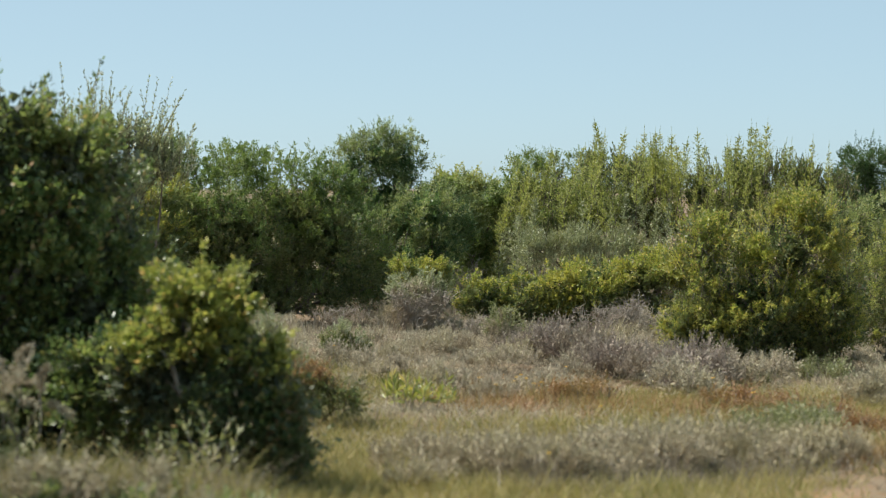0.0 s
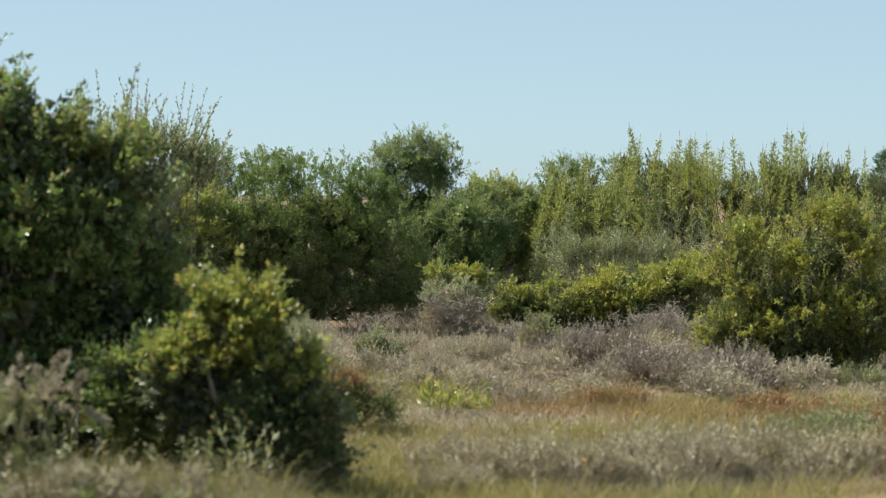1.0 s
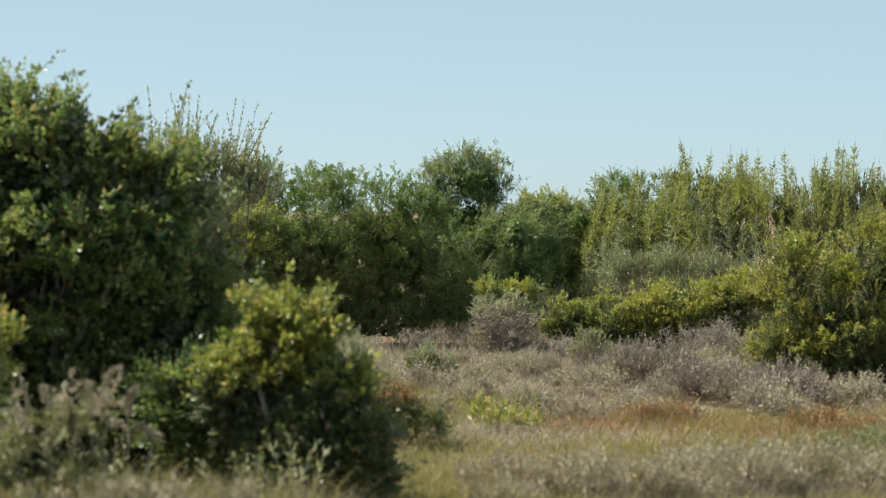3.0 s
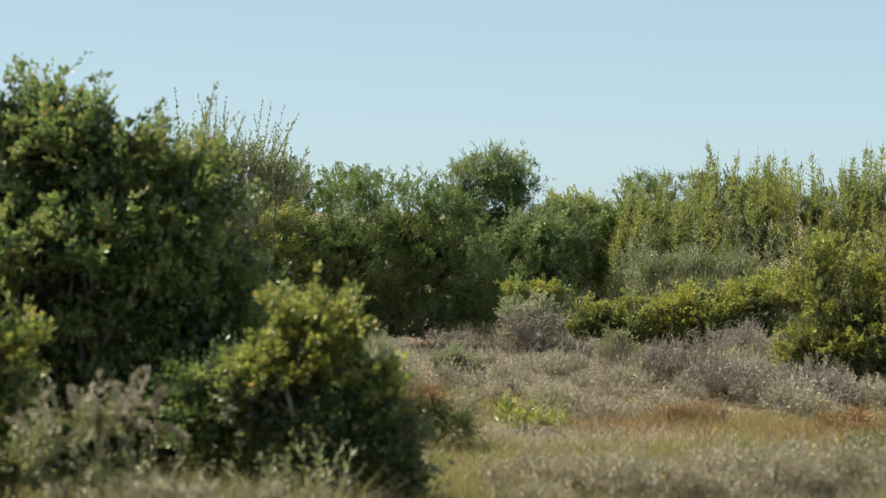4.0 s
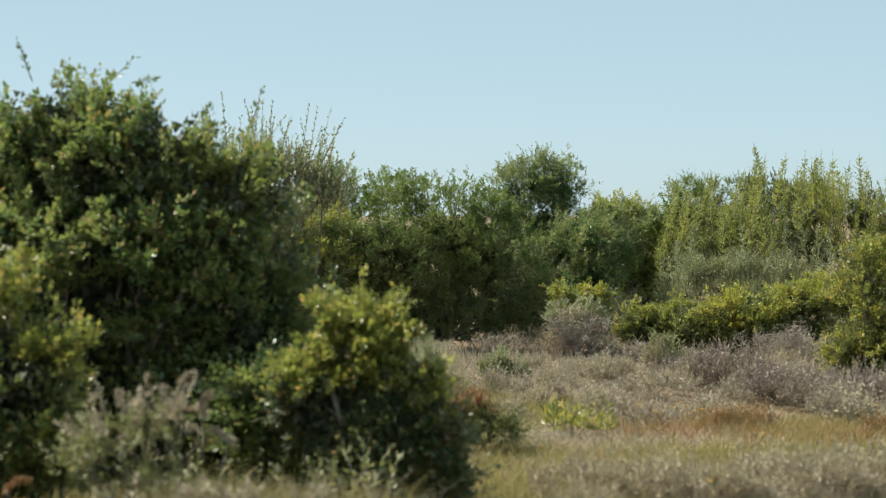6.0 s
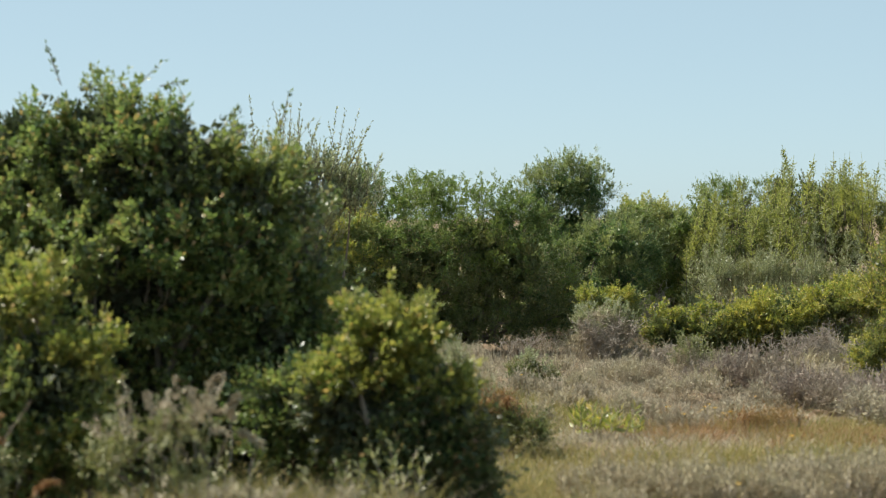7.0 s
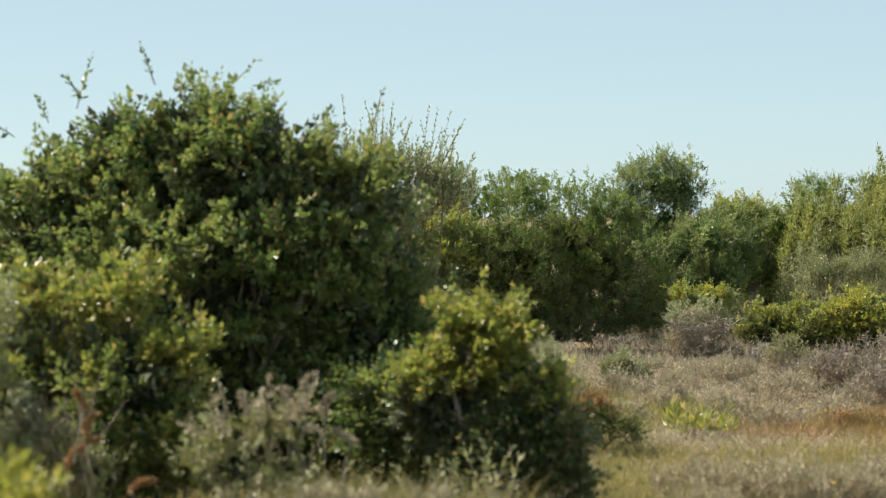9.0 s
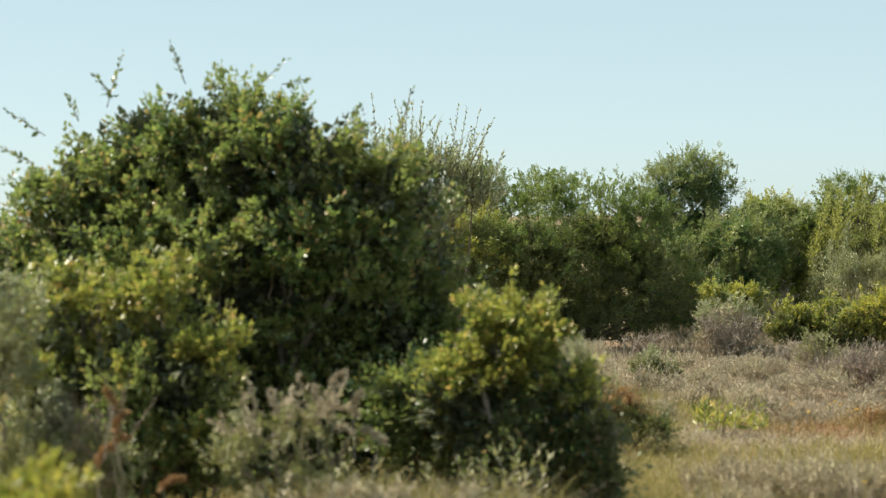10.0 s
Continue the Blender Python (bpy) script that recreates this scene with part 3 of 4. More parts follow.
shrub("dome_shrub", "large dome-shaped olive-green shrub", "shrub", [(-3.64, 36, 1.35, 1.92, 1.65, 1.76), (-4.52, 36, 1.63, 1.12, 1.11, 1.35), (-2.51, 36, 1.74, 1.29, 1.14, 1.23), (-1.86, 36, 1.33, 1.05, 1.05, 1.29), (-1.37, 36, 0.65, 0.73, 0.77, 0.98), (-3.12, 36, 0.41, 2.24, 1.26, 0.56), (-5.04, 36, 1.72, 0.65, 0.69, 0.89)], 40, LEAF_OLIVE, stems=8, young_lit=(LEAF_FAR, 0.5), high=1.0, stem=0.05, bumps=34, gaps=0.08, gap_size=0.5, fine=True, clumps=2100, clump=0.2, per=8, leaves=11, leaf=0.048, width=0.022, upward=0.7, inset=0.3, shoots=110, shoot=0.18, fill=0.8)
shrub("olive_shrub", "yellow-green shrub growing against the dome shrub", "shrub", [(-4.43, 34.6, 2.08, 0.56, 0.5, 0.56), (-4.93, 34.6, 1.85, 0.54, 0.51, 0.58), (-4.48, 34.6, 1.47, 0.72, 0.63, 0.67), (-5.38, 34.6, 1.61, 0.58, 0.57, 0.67), (-4.89, 34.6, 0.89, 1.03, 0.75, 0.63)], 50, LEAF_MOSS, young_lit=(LEAF_BRIGHT, 0.35), bumps=10, fine=True, clumps=420, clump=0.22, per=9, leaves=10, leaf=0.05, width=0.028, upward=0.8, shoots=20, shoot=0.2)
shrub("grey_shrub", "dry grey-green shrub beside the dome shrub", "shrub", [(-0.42, 33.4, 0.64, 0.54, 0.44, 0.43), (-0.12, 33.4, 0.51, 0.3, 0.31, 0.39), (-0.64, 33.4, 0.34, 0.35, 0.31, 0.35)], 41, LEAF_HEATH, GREY_TWIG, young_lit=(LEAF_SILVER, 0.6), bumps=8, fine=True, clumps=150, clump=0.18, per=9, leaves=12, leaf=0.035, width=0.014, upward=0.9, gaps=0.3)
shrub("low_shrub", "small yellow-green shrub behind a dry grey one", "shrub", [(-0.52, 34.6, 0.96, 0.4, 0.26, 0.18), (-0.12, 34.6, 0.94, 0.36, 0.23, 0.16), (-0.3, 34.6, 0.71, 0.54, 0.37, 0.29)], 66, LEAF_MOSS, young_lit=(LEAF_BRIGHT, 0.5), bumps=8, fine=True, clumps=170, clump=0.18, per=10, leaves=10, leaf=0.045, width=0.024, upward=0.8, shoots=20, shoot=0.15)
shrub("low_shrub", "low spreading bright yellow-green shrub", "shrub", [(0.58, 34, 0.47, 0.55, 0.55, 0.44), (1.46, 34, 0.56, 0.79, 0.55, 0.42), (2.44, 34, 0.67, 0.88, 0.67, 0.51), (3.23, 34, 0.82, 0.71, 0.71, 0.55), (3.76, 34, 1.04, 0.62, 0.55, 0.42), (2.3, 34, 0.22, 2.0, 0.6, 0.4)], 42, LEAF_OLIVE, young_lit=(LEAF_BRIGHT, 0.5), stems=7, stem=0.03, bumps=30, fine=True, clumps=900, clump=0.2, per=10, leaves=10, leaf=0.05, width=0.030, upward=0.7, shoots=80, shoot=0.18)
shrub("pale_shrub", "pale green shrub at the edge of the scrub", "shrub", [(5.73, 29, 0.77, 0.56, 0.56, 0.75), (6.29, 29, 1.0, 0.75, 0.75, 1.05), (5.61, 29, 0.24, 0.45, 0.45, 0.45), (6.1, 29.0, 0.4, 0.9, 0.54, 0.6)], 43, LEAF_OLIVE, young_lit=(LEAF_SPIKE, 0.4), bumps=12, clumps=300, clump=0.24, per=8, leaves=12, leaf=0.04, width=0.017, upward=0.9, shoots=40, shoot=0.25)
shrub("bright_shrub", "bushy bright yellow-green shrub with fine leaves", "shrub", [(4.32, 27, 1.4, 0.74, 0.74, 0.74), (3.3, 27, 1.12, 0.62, 0.62, 0.62), (3.83, 27, 0.77, 0.95, 0.87, 0.67), (4.63, 27, 1.79, 0.46, 0.46, 0.42), (3.12, 27, 0.45, 0.46, 0.46, 0.39), (4.49, 27, 0.52, 0.67, 0.67, 0.53), (3.2, 27, 1.58, 0.53, 0.53, 0.46), (3.85, 27.0, 0.3, 1.15, 0.69, 0.45), (3.16, 27, 0.38, 0.53, 0.44, 0.46), (3.9, 27, 0.34, 0.77, 0.54, 0.42), (4.64, 27, 0.45, 0.6, 0.5, 0.53), (4.88, 27, 1.01, 0.46, 0.47, 0.6)], 44, LEAF_OLIVE, young_lit=(LEAF_BRIGHT, 0.55), stems=7, stem=0.022, bumps=30, clumps=760, clump=0.27, per=11, leaves=11, leaf=0.053, width=0.023, upward=0.8, shoots=230, shoot=0.42, lean=0.5, gaps=0.34, gap_size=0.6, boughs=0.3)
shrub("thicket_shrub", "dark olive shrub of the thicket behind the tall one", "shrub", [(-9.6, 30.5, 1.05, 1.3, 1.0, 0.85), (-10.25, 30.5, 0.75, 0.91, 1.0, 0.85), (-8.82, 30.3, 0.8, 0.91, 1.0, 0.77), (-9.6, 30.5, 0.4, 1.43, 1.0, 0.5)], 110, LEAF_OLIVE, young_lit=(LEAF_MOSS, 0.3), bumps=12, fine=True, clumps=260, clump=0.28, per=7, leaves=8, leaf=0.07, width=0.036, gaps=0.1, fill=0.6, group="thicket shrubs")
shrub("thicket_shrub", "dark olive shrub of the thicket behind the tall one", "shrub", [(-7.7, 30, 1.1, 1.2, 1.0, 0.9), (-8.3, 30, 0.8, 0.84, 1.0, 0.9), (-6.98, 29.8, 0.85, 0.84, 1.0, 0.81), (-7.7, 30, 0.4, 1.32, 1.0, 0.5)], 111, LEAF_OLIVE, young_lit=(LEAF_MOSS, 0.3), bumps=12, fine=True, clumps=260, clump=0.28, per=7, leaves=8, leaf=0.07, width=0.036, gaps=0.1, fill=0.6, group="thicket shrubs")
shrub("thicket_shrub", "dark olive shrub of the thicket behind the tall one", "shrub", [(-6.0, 30.2, 1.05, 1.1, 0.9, 0.85), (-6.55, 30.2, 0.75, 0.77, 0.9, 0.85), (-5.34, 30.0, 0.8, 0.77, 0.9, 0.77), (-6.0, 30.2, 0.4, 1.21, 0.9, 0.5)], 112, LEAF_OLIVE, young_lit=(LEAF_MOSS, 0.3), bumps=12, fine=True, clumps=260, clump=0.28, per=7, leaves=8, leaf=0.07, width=0.036, gaps=0.1, fill=0.6, group="thicket shrubs")
shrub("thicket_shrub", "dark olive shrub of the thicket behind the dome shrub", "shrub", [(-5.4, 39.5, 1.1, 1.1, 0.9, 0.95), (-5.95, 39.5, 0.8, 0.77, 0.9, 0.95), (-4.74, 39.3, 0.85, 0.77, 0.9, 0.85), (-5.4, 39.5, 0.4, 1.21, 0.9, 0.5)], 120, LEAF_OLIVE, young_lit=(LEAF_MOSS, 0.3), bumps=12, fine=True, clumps=220, clump=0.28, per=7, leaves=8, leaf=0.07, width=0.036, gaps=0.1, fill=0.6, group="thicket shrubs")
shrub("thicket_shrub", "dark olive shrub of the thicket behind the dome shrub", "shrub", [(-3.9, 39.7, 1.15, 1.1, 0.9, 0.95), (-4.45, 39.7, 0.85, 0.77, 0.9, 0.95), (-3.24, 39.5, 0.9, 0.77, 0.9, 0.85), (-3.9, 39.7, 0.4, 1.21, 0.9, 0.5)], 121, LEAF_OLIVE, young_lit=(LEAF_MOSS, 0.3), bumps=12, fine=True, clumps=220, clump=0.28, per=7, leaves=8, leaf=0.07, width=0.036, gaps=0.1, fill=0.6, group="thicket shrubs")
shrub("thicket_shrub", "dark olive shrub of the thicket behind the dome shrub", "shrub", [(-2.6, 39.6, 1.1, 1.0, 0.9, 0.95), (-3.1, 39.6, 0.8, 0.7, 0.9, 0.95), (-2.0, 39.4, 0.85, 0.7, 0.9, 0.85), (-2.6, 39.6, 0.4, 1.1, 0.9, 0.5)], 122, LEAF_OLIVE, young_lit=(LEAF_MOSS, 0.3), bumps=12, fine=True, clumps=220, clump=0.28, per=7, leaves=8, leaf=0.07, width=0.036, gaps=0.1, fill=0.6, group="thicket shrubs")
shrub("silver_shoots", "silvery shrub with thin upright leafy shoots", "shrub", [(-3.74, 27, 2.59, 0.35, 0.3, 0.32), (-4.19, 27, 2.71, 0.46, 0.36, 0.35), (-3.46, 27, 2.4, 0.21, 0.21, 0.27), (-4.61, 27, 2.66, 0.32, 0.3, 0.35), (-4.09, 27, 2.06, 0.53, 0.46, 0.49)], 45, LEAF_SILVER, fine=True, clumps=120, gaps=0.25, clump=0.4, per=5, leaves=18, leaf=0.078, width=0.036, upward=1.8, stray=0.6, fill=0.3, shoots=80, shoot=0.95, lean=0.34, twig=0.005)
near_how = dict(per=13, leaves=8, leaf=0.074, width=0.044, upward=0.45, fill=1.2)
shrub("tall_shrub", "tall dark green evergreen shrub with glossy leaves and open boughs", "shrub",
      [(-4.37, 18, 2.75, 0.85, 0.64, 0.58), (-5.09, 18, 2.73, 0.54, 0.49, 0.55), (-3.61, 18, 2.59, 0.63, 0.54, 0.57), (-3.12, 18, 2.36, 0.49, 0.42, 0.46), (-2.69, 18, 2.12, 0.43, 0.36, 0.36), (-5.63, 18, 2.51, 0.47, 0.4, 0.42), (-6.21, 18, 2.2, 0.4, 0.35, 0.37), (-5.56, 18, 1.95, 0.7, 0.55, 0.51), (-4.91, 18, 2.19, 0.89, 0.67, 0.61), (-3.64, 18, 2.03, 0.89, 0.67, 0.61), (-4.43, 18, 1.7, 1.54, 1.14, 0.98), (-3.02, 18, 1.41, 0.7, 0.67, 0.79), (-5.87, 18, 1.23, 0.75, 0.71, 0.84), (-4.34, 18, 0.55, 1.4, 0.92, 0.65), (-3.27, 18, 0.56, 0.93, 0.69, 0.61), (-2.41, 18, 0.4, 0.56, 0.45, 0.44), (-3.75, 18, 2.97, 0.28, 0.25, 0.23), (-3.95, 18, 2.85, 0.35, 0.3, 0.3), (-6.29, 18, 2.22, 0.4, 0.33, 0.33), (-6.32, 18, 1.76, 0.42, 0.38, 0.42), (-6.05, 18, 2.51, 0.26, 0.21, 0.21), (-2.8, 18, 2.48, 0.26, 0.23, 0.26), (-2.64, 18, 2.1, 0.26, 0.24, 0.28), (-2.63, 18, 1.7, 0.26, 0.26, 0.33), (-2.63, 16.9, 0.68, 0.46, 0.45, 0.55), (-2.46, 16.9, 0.2, 0.48, 0.37, 0.33)],
      46, LEAF_DEEP, dry=LEAF_INNER_SHADE, stems=9, stem=0.05, bumps=46, clump=0.34, inset=0.5, clumps=960, shoots=30, shoot=0.22, young_lit=(LEAF_OLIVE_LIT, 0.56), gaps=0.2, gap_size=0.7, boughs=0.5,
      spots=[(-5.45, 18, 3.2, 0.29, 0, 0.96, 0.48), (-5.4, 18, 3.28, -0.6, 0, 0.8, 0.24), (-4.76, 18, 3.39, -0.34, 0, 0.94, 0.36), (-4.21, 18, 3.28, 0.73, 0, 0.69, 0.44), (-3.92, 18, 3.37, 0.98, 0, 0.19, 0.22), (-2.93, 18, 2.88, 0.25, 0, 0.97, 0.44), (-6.0, 18, 2.97, -0.84, 0, 0.55, 0.41), (-5.7, 18, 3.09, -0.39, 0, 0.92, 0.23), (-3.39, 18, 3.0, 0.56, 0, 0.83, 0.23), (-6.1, 18, 2.73, -0.89, 0, 0.45, 0.31)], **near_how)
shrub("rounded_shrub", "rounded shrub with fresh green leaf tips before the tall one", "shrub", [(-4.29, 15.6, 1.58, 0.51, 0.36, 0.29), (-4.85, 15.6, 1.66, 0.47, 0.34, 0.29), (-3.84, 15.6, 1.31, 0.38, 0.26, 0.18), (-5.17, 15.6, 1.43, 0.43, 0.34, 0.32), (-4.4, 15.6, 0.99, 0.89, 0.63, 0.51), (-5.05, 15.6, 0.9, 0.53, 0.45, 0.47), (-4.49, 15.6, 0.53, 0.93, 0.58, 0.36)], 47, LEAF_OLIVE_LIT, dry=LEAF_INNER_SHADE, stems=6, young_lit=(LEAF_FRESH, 0.42), bumps=22, clump=0.28, inset=0.7, gaps=0.36, gap_size=0.6, boughs=0.4, clumps=380, shoots=30, shoot=0.25, **dict(near_how, leaf=0.07, width=0.042, per=11))
# fresh upper leaves; sunlit cap and shaded flank are also put into leaf colours
shrub("rounded_shrub", "rounded shrub with yellow-green upper leaves and a dark base", "shrub", [(-2.18, 16.1, 1.37, 0.22, 0.18, 0.18), (-1.93, 16.1, 1.43, 0.23, 0.17, 0.15), (-1.67, 16.1, 1.35, 0.23, 0.17, 0.15), (-1.44, 16.1, 1.18, 0.16, 0.14, 0.15), (-1.86, 16.1, 1.11, 0.47, 0.33, 0.26), (-1.5, 16.1, 0.9, 0.33, 0.3, 0.33), (-1.32, 16.1, 0.57, 0.26, 0.28, 0.37), (-1.28, 16.1, 0.24, 0.26, 0.24, 0.28), (-1.69, 16.1, 0.44, 0.5, 0.43, 0.45), (-2.15, 16.1, 0.82, 0.38, 0.35, 0.4)], 48, LEAF_BROWNED, dry=LEAF_INNER_SHADE, stems=6, young_lit=(LEAF_FRESH, 0.30), high=2.6, bumps=20, clump=0.25, inset=0.75, gaps=0.28, gap_size=0.5, boughs=0.4, clumps=560, shoots=16, shoot=0.12, **dict(near_how, leaf=0.07, width=0.042, per=11))

NEAR_GREY = [(-4.95, 14.0, 1.30, 0.32, 0.35, 0.62), (-4.75, 14.0, 0.55, 0.40, 0.35, 0.55)]
shrub("grey_shrub", "grey-green dusty shrub near the road", "shrub", NEAR_GREY, 51, LEAF_SAGE, young_lit=(LEAF_SILVER, 0.5), stems=4, stem=0.02, clumps=110, clump=0.22, per=8, leaves=11, leaf=0.045, width=0.018, upward=0.9, shoots=12, shoot=0.3)
PLUMES = [(-3.11, 14.0, 0.8, 0.36, 0.3, 0.31), (-2.83, 14.0, 0.89, 0.27, 0.25, 0.27), (-3.39, 14.0, 0.63, 0.24, 0.2, 0.22), (-2.96, 14.0, 0.54, 0.47, 0.31, 0.22)]
PLUME_SHRUB = shrub("plume_shrub", "small grey-green shrub with faded plume-like flower heads", "shrub", PLUMES, 52, LEAF_SAGE, stems=4, stem=0.015, young_lit=(LEAF_HEATH, 0.3), clumps=46, clump=0.2, per=5, leaves=11, leaf=0.045, width=0.021, upward=0.8, stray=1.2, shoots=14, shoot=0.3, lean=0.5, gaps=0.5, gap_size=0.35)
SEEDY = [(-4.25, 14.0, 0.55, 0.32, 0.3, 0.50), (-4.6, 14.1, 0.5, 0.25, 0.25, 0.5)]
SEEDY_SHRUB = shrub("seedy_shrub", "half-dry shrub with brown seed heads", "shrub", SEEDY, 53, LEAF_SAGE, young_lit=(GRASS_DRY, 0.45), stems=4, stem=0.015, clumps=70, clump=0.22, per=6, leaves=11, leaf=0.04, width=0.018, upward=1.4, shoots=30, shoot=0.4)


def flower_heads(root, places, seed, mat, label, size):
    """Faded curling flower heads on thin bare stalks."""
    rng = np.random.default_rng(seed)
    for place in places:
        tip = np.array(place)
        curl = unit(rng.normal(size=3) * [0.7, 0.3, 0] + [0, 0, 0.6])
        t = np.linspace(0, 1, 26)[:, None]
        line = tip + curl * size * (t - 0.5) + np.array([0.5, 0, -0.6]) * size * (t - 0.5) ** 2
        base = np.repeat(line, 5, 0)
        way = unit(rng.normal(size=base.shape) + curl * 0.6)
        side = unit(np.cross(way, rng.normal(size=base.shape)))
        head = part("flower_head", leaf_blades(base, way, side, size * 0.24, size * 0.12), mat, root, label)
        foot = tip + [rng.normal(0, 0.05), rng.normal(0, 0.05), -0.4]
        part("stalk", tubes(bent_lines(rng, foot[None], (tip - curl * size * 0.4)[None], 6, 0.05), np.linspace(0.005, 0.003, 6)[None]), GREY_TWIG, head)


flower_heads(PLUME_SHRUB, [(-2.71, 13.9, 1.18), (-2.83, 13.9, 1.1), (-2.57, 13.9, 1.05), (-3.12, 13.9, 1.07), (-2.46, 13.9, 0.85)], 57, LEAF_HEATH, "faded grey-brown plume", 0.17)
flower_heads(SEEDY_SHRUB, [(-3.94, 13.0, 1.16), (-3.89, 13.0, 1.01), (-3.9, 13.0, 0.88), (-3.57, 13.0, 0.64), (-4.0, 13.0, 0.81)], 58, LEAF_RUST, "curled brown seed head", 0.15)
LOW = [(-3.0, 13.6, 0.22, 0.36, 0.3, 0.26), (-2.45, 13.5, 0.24, 0.38, 0.3, 0.30), (-1.85, 13.6, 0.20, 0.36, 0.3, 0.26), (-1.35, 13.5, 0.14, 0.30, 0.3, 0.2)]
shrub("low_herbage", "low leafy olive-green roadside shrub among tall grass", "shrub", LOW, 59, LEAF_MOSS, young_lit=(LEAF_HEATH, 0.5), stems=4, stem=0.01, clumps=190, clump=0.16, per=8, leaves=10, leaf=0.04, width=0.02, upward=0.9, shoots=30, shoot=0.25)
FRESH = [(-3.40, 10.0, 0.78, 0.24, 0.25, 0.36), (-3.62, 10.1, 0.60, 0.3, 0.3, 0.45)]
shrub("fresh_shrub", "small shrub with fresh bright green leaves at the roadside", "shrub", FRESH, 54, LEAF_BRIGHT, stems=4, stem=0.012, clumps=60, clump=0.16, per=8, leaves=9, leaf=0.05, width=0.026, upward=0.8)
SMALL_DARK = [(-1.20, 20.5, 0.30, 0.26, 0.3, 0.28), (-0.95, 20.4, 0.22, 0.24, 0.28, 0.22), (-1.42, 20.6, 0.34, 0.22, 0.25, 0.3)]
shrub("small_shrub", "small dark green shrub with brownish leaves in the grass", "shrub", SMALL_DARK, 55, LEAF_OLIVE, dry=LEAF_INNER_SHADE, young_lit=(LEAF_RUST, 0.25), stems=4, stem=0.012, clumps=95, clump=0.2, per=8, leaves=9, leaf=0.035, width=0.016, stray=1.3, shoots=40, shoot=0.24)
BLUE = [(-1.33, 28.0, 0.24, 0.30, 0.26, 0.30), (-1.12, 28.0, 0.16, 0.24, 0.22, 0.24)]
shrub("small_shrub", "small blue-green shrub among dry heath", "shrub", BLUE, 56, LEAF_OLIVE, young_lit=(LEAF_SILVER, 0.4), stems=3, stem=0.01, clumps=70, clump=0.13, per=9, leaves=10, leaf=0.03, width=0.012, upward=1.0)
SIDE = [(-1.72, 22.0, 0.60, 0.16, 0.18, 0.40), (-1.55, 22.0, 0.35, 0.18, 0.18, 0.32)]
shrub("small_shrub", "thin grey-green shrub beside the rounded one", "shrub", SIDE, 57, LEAF_SILVER, GREY_TWIG, stems=4, stem=0.01, clumps=50, clump=0.18, per=7, leaves=11, leaf=0.032, width=0.012, upward=1.2, shoots=16, shoot=0.22)
HUMP = [(0.80, 29.0, 0.30, 0.32, 0.3, 0.36), (1.08, 28.9, 0.20, 0.36, 0.3, 0.28)]
shrub("heath_shrub", "grey-green heath shrub in the clearing", "shrub", HUMP, 58, LEAF_HEATH, GREY_TWIG, young_lit=(LEAF_SAGE, 0.35), stems=4, stem=0.01, clumps=110, clump=0.14, per=9, leaves=10, leaf=0.03, width=0.012, upward=0.9, shoots=12, shoot=0.14)


def twig_shrub(name, label, x, y, wide, tall, seed, count=90):
    """A bare shrub: stems that fork twice into thin grey twigs."""
    rng = np.random.default_rng(seed)
    foot = np.array([x, y, float(ground_z(x, y))])
    root = thing(name, tuple(foot), label, "shrub")
    first = 9
    start = foot + rng.normal(size=(first, 3)) * [0.08 * wide, 0.08, 0]
    end = foot + np.stack([rng.uniform(-0.5, 0.5, first) * wide, rng.uniform(-0.3, 0.3, first) * wide, tall * rng.uniform(0.6, 0.9, first)], 1)
    lines = bent_lines(rng, start, end, 7, 0.12)
    for i in range(first):
        part("stem", tubes(lines[i:i + 1], np.linspace(0.012, 0.005, 7)[None], 5), GREY_TWIG, root)
    i, k = rng.integers(0, first, count), rng.integers(2, 7, count)
    base = lines[i, k]
    tip = base + (ball(rng, count) * [1, 1, 0.6] + [0, 0, 0.35]) * rng.uniform(0.15, 0.4, count)[:, None] * tall
    second = bent_lines(rng, base, tip, 6, 0.15)
    made = [tubes(second, np.repeat(np.linspace(0.006, 0.003, 6)[None], count, 0))]
    i, k = rng.integers(0, count, count * 4), rng.integers(1, 6, count * 4)
    base = second[i, k]
    tip = base + (ball(rng, count * 4) + [0, 0, 0.3]) * rng.uniform(0.08, 0.22, count * 4)[:, None] * tall
    made.append(tubes(bent_lines(rng, base, tip, 4, 0.15), np.repeat(np.linspace(0.004, 0.002, 4)[None], count * 4, 0)))
    tagged(part("brushwood", join(made), GREY_TWIG, root), kind="stuff")
    return root


twig_shrub("dead_shrub", "bare grey dead shrub at the foot of the dome shrub", -0.36, 33.0, 1.0, 0.72, 61, 220)
twig_shrub("dead_shrub", "bare brown dead branches before dark shrubs", 0.55, 40.0, 1.1, 1.0, 67, 90)
twig_shrub("dead_shrub", "low bare grey dead shrub before the bright low one", 2.45, 32.2, 1.2, 0.62, 62, 240)
twig_shrub("dead_shrub", "low bare dead twigs before the bright low shrub", 3.3, 31.8, 1.0, 0.5, 63, 150)
twig_shrub("dead_shrub", "low bare dead twigs in the dry heath", -1.7, 33.4, 0.8, 0.4, 64, 80)
twig_shrub("dead_shrub", "low bare dead twigs in the dry heath", 0.35, 32.8, 0.7, 0.35, 65, 80)

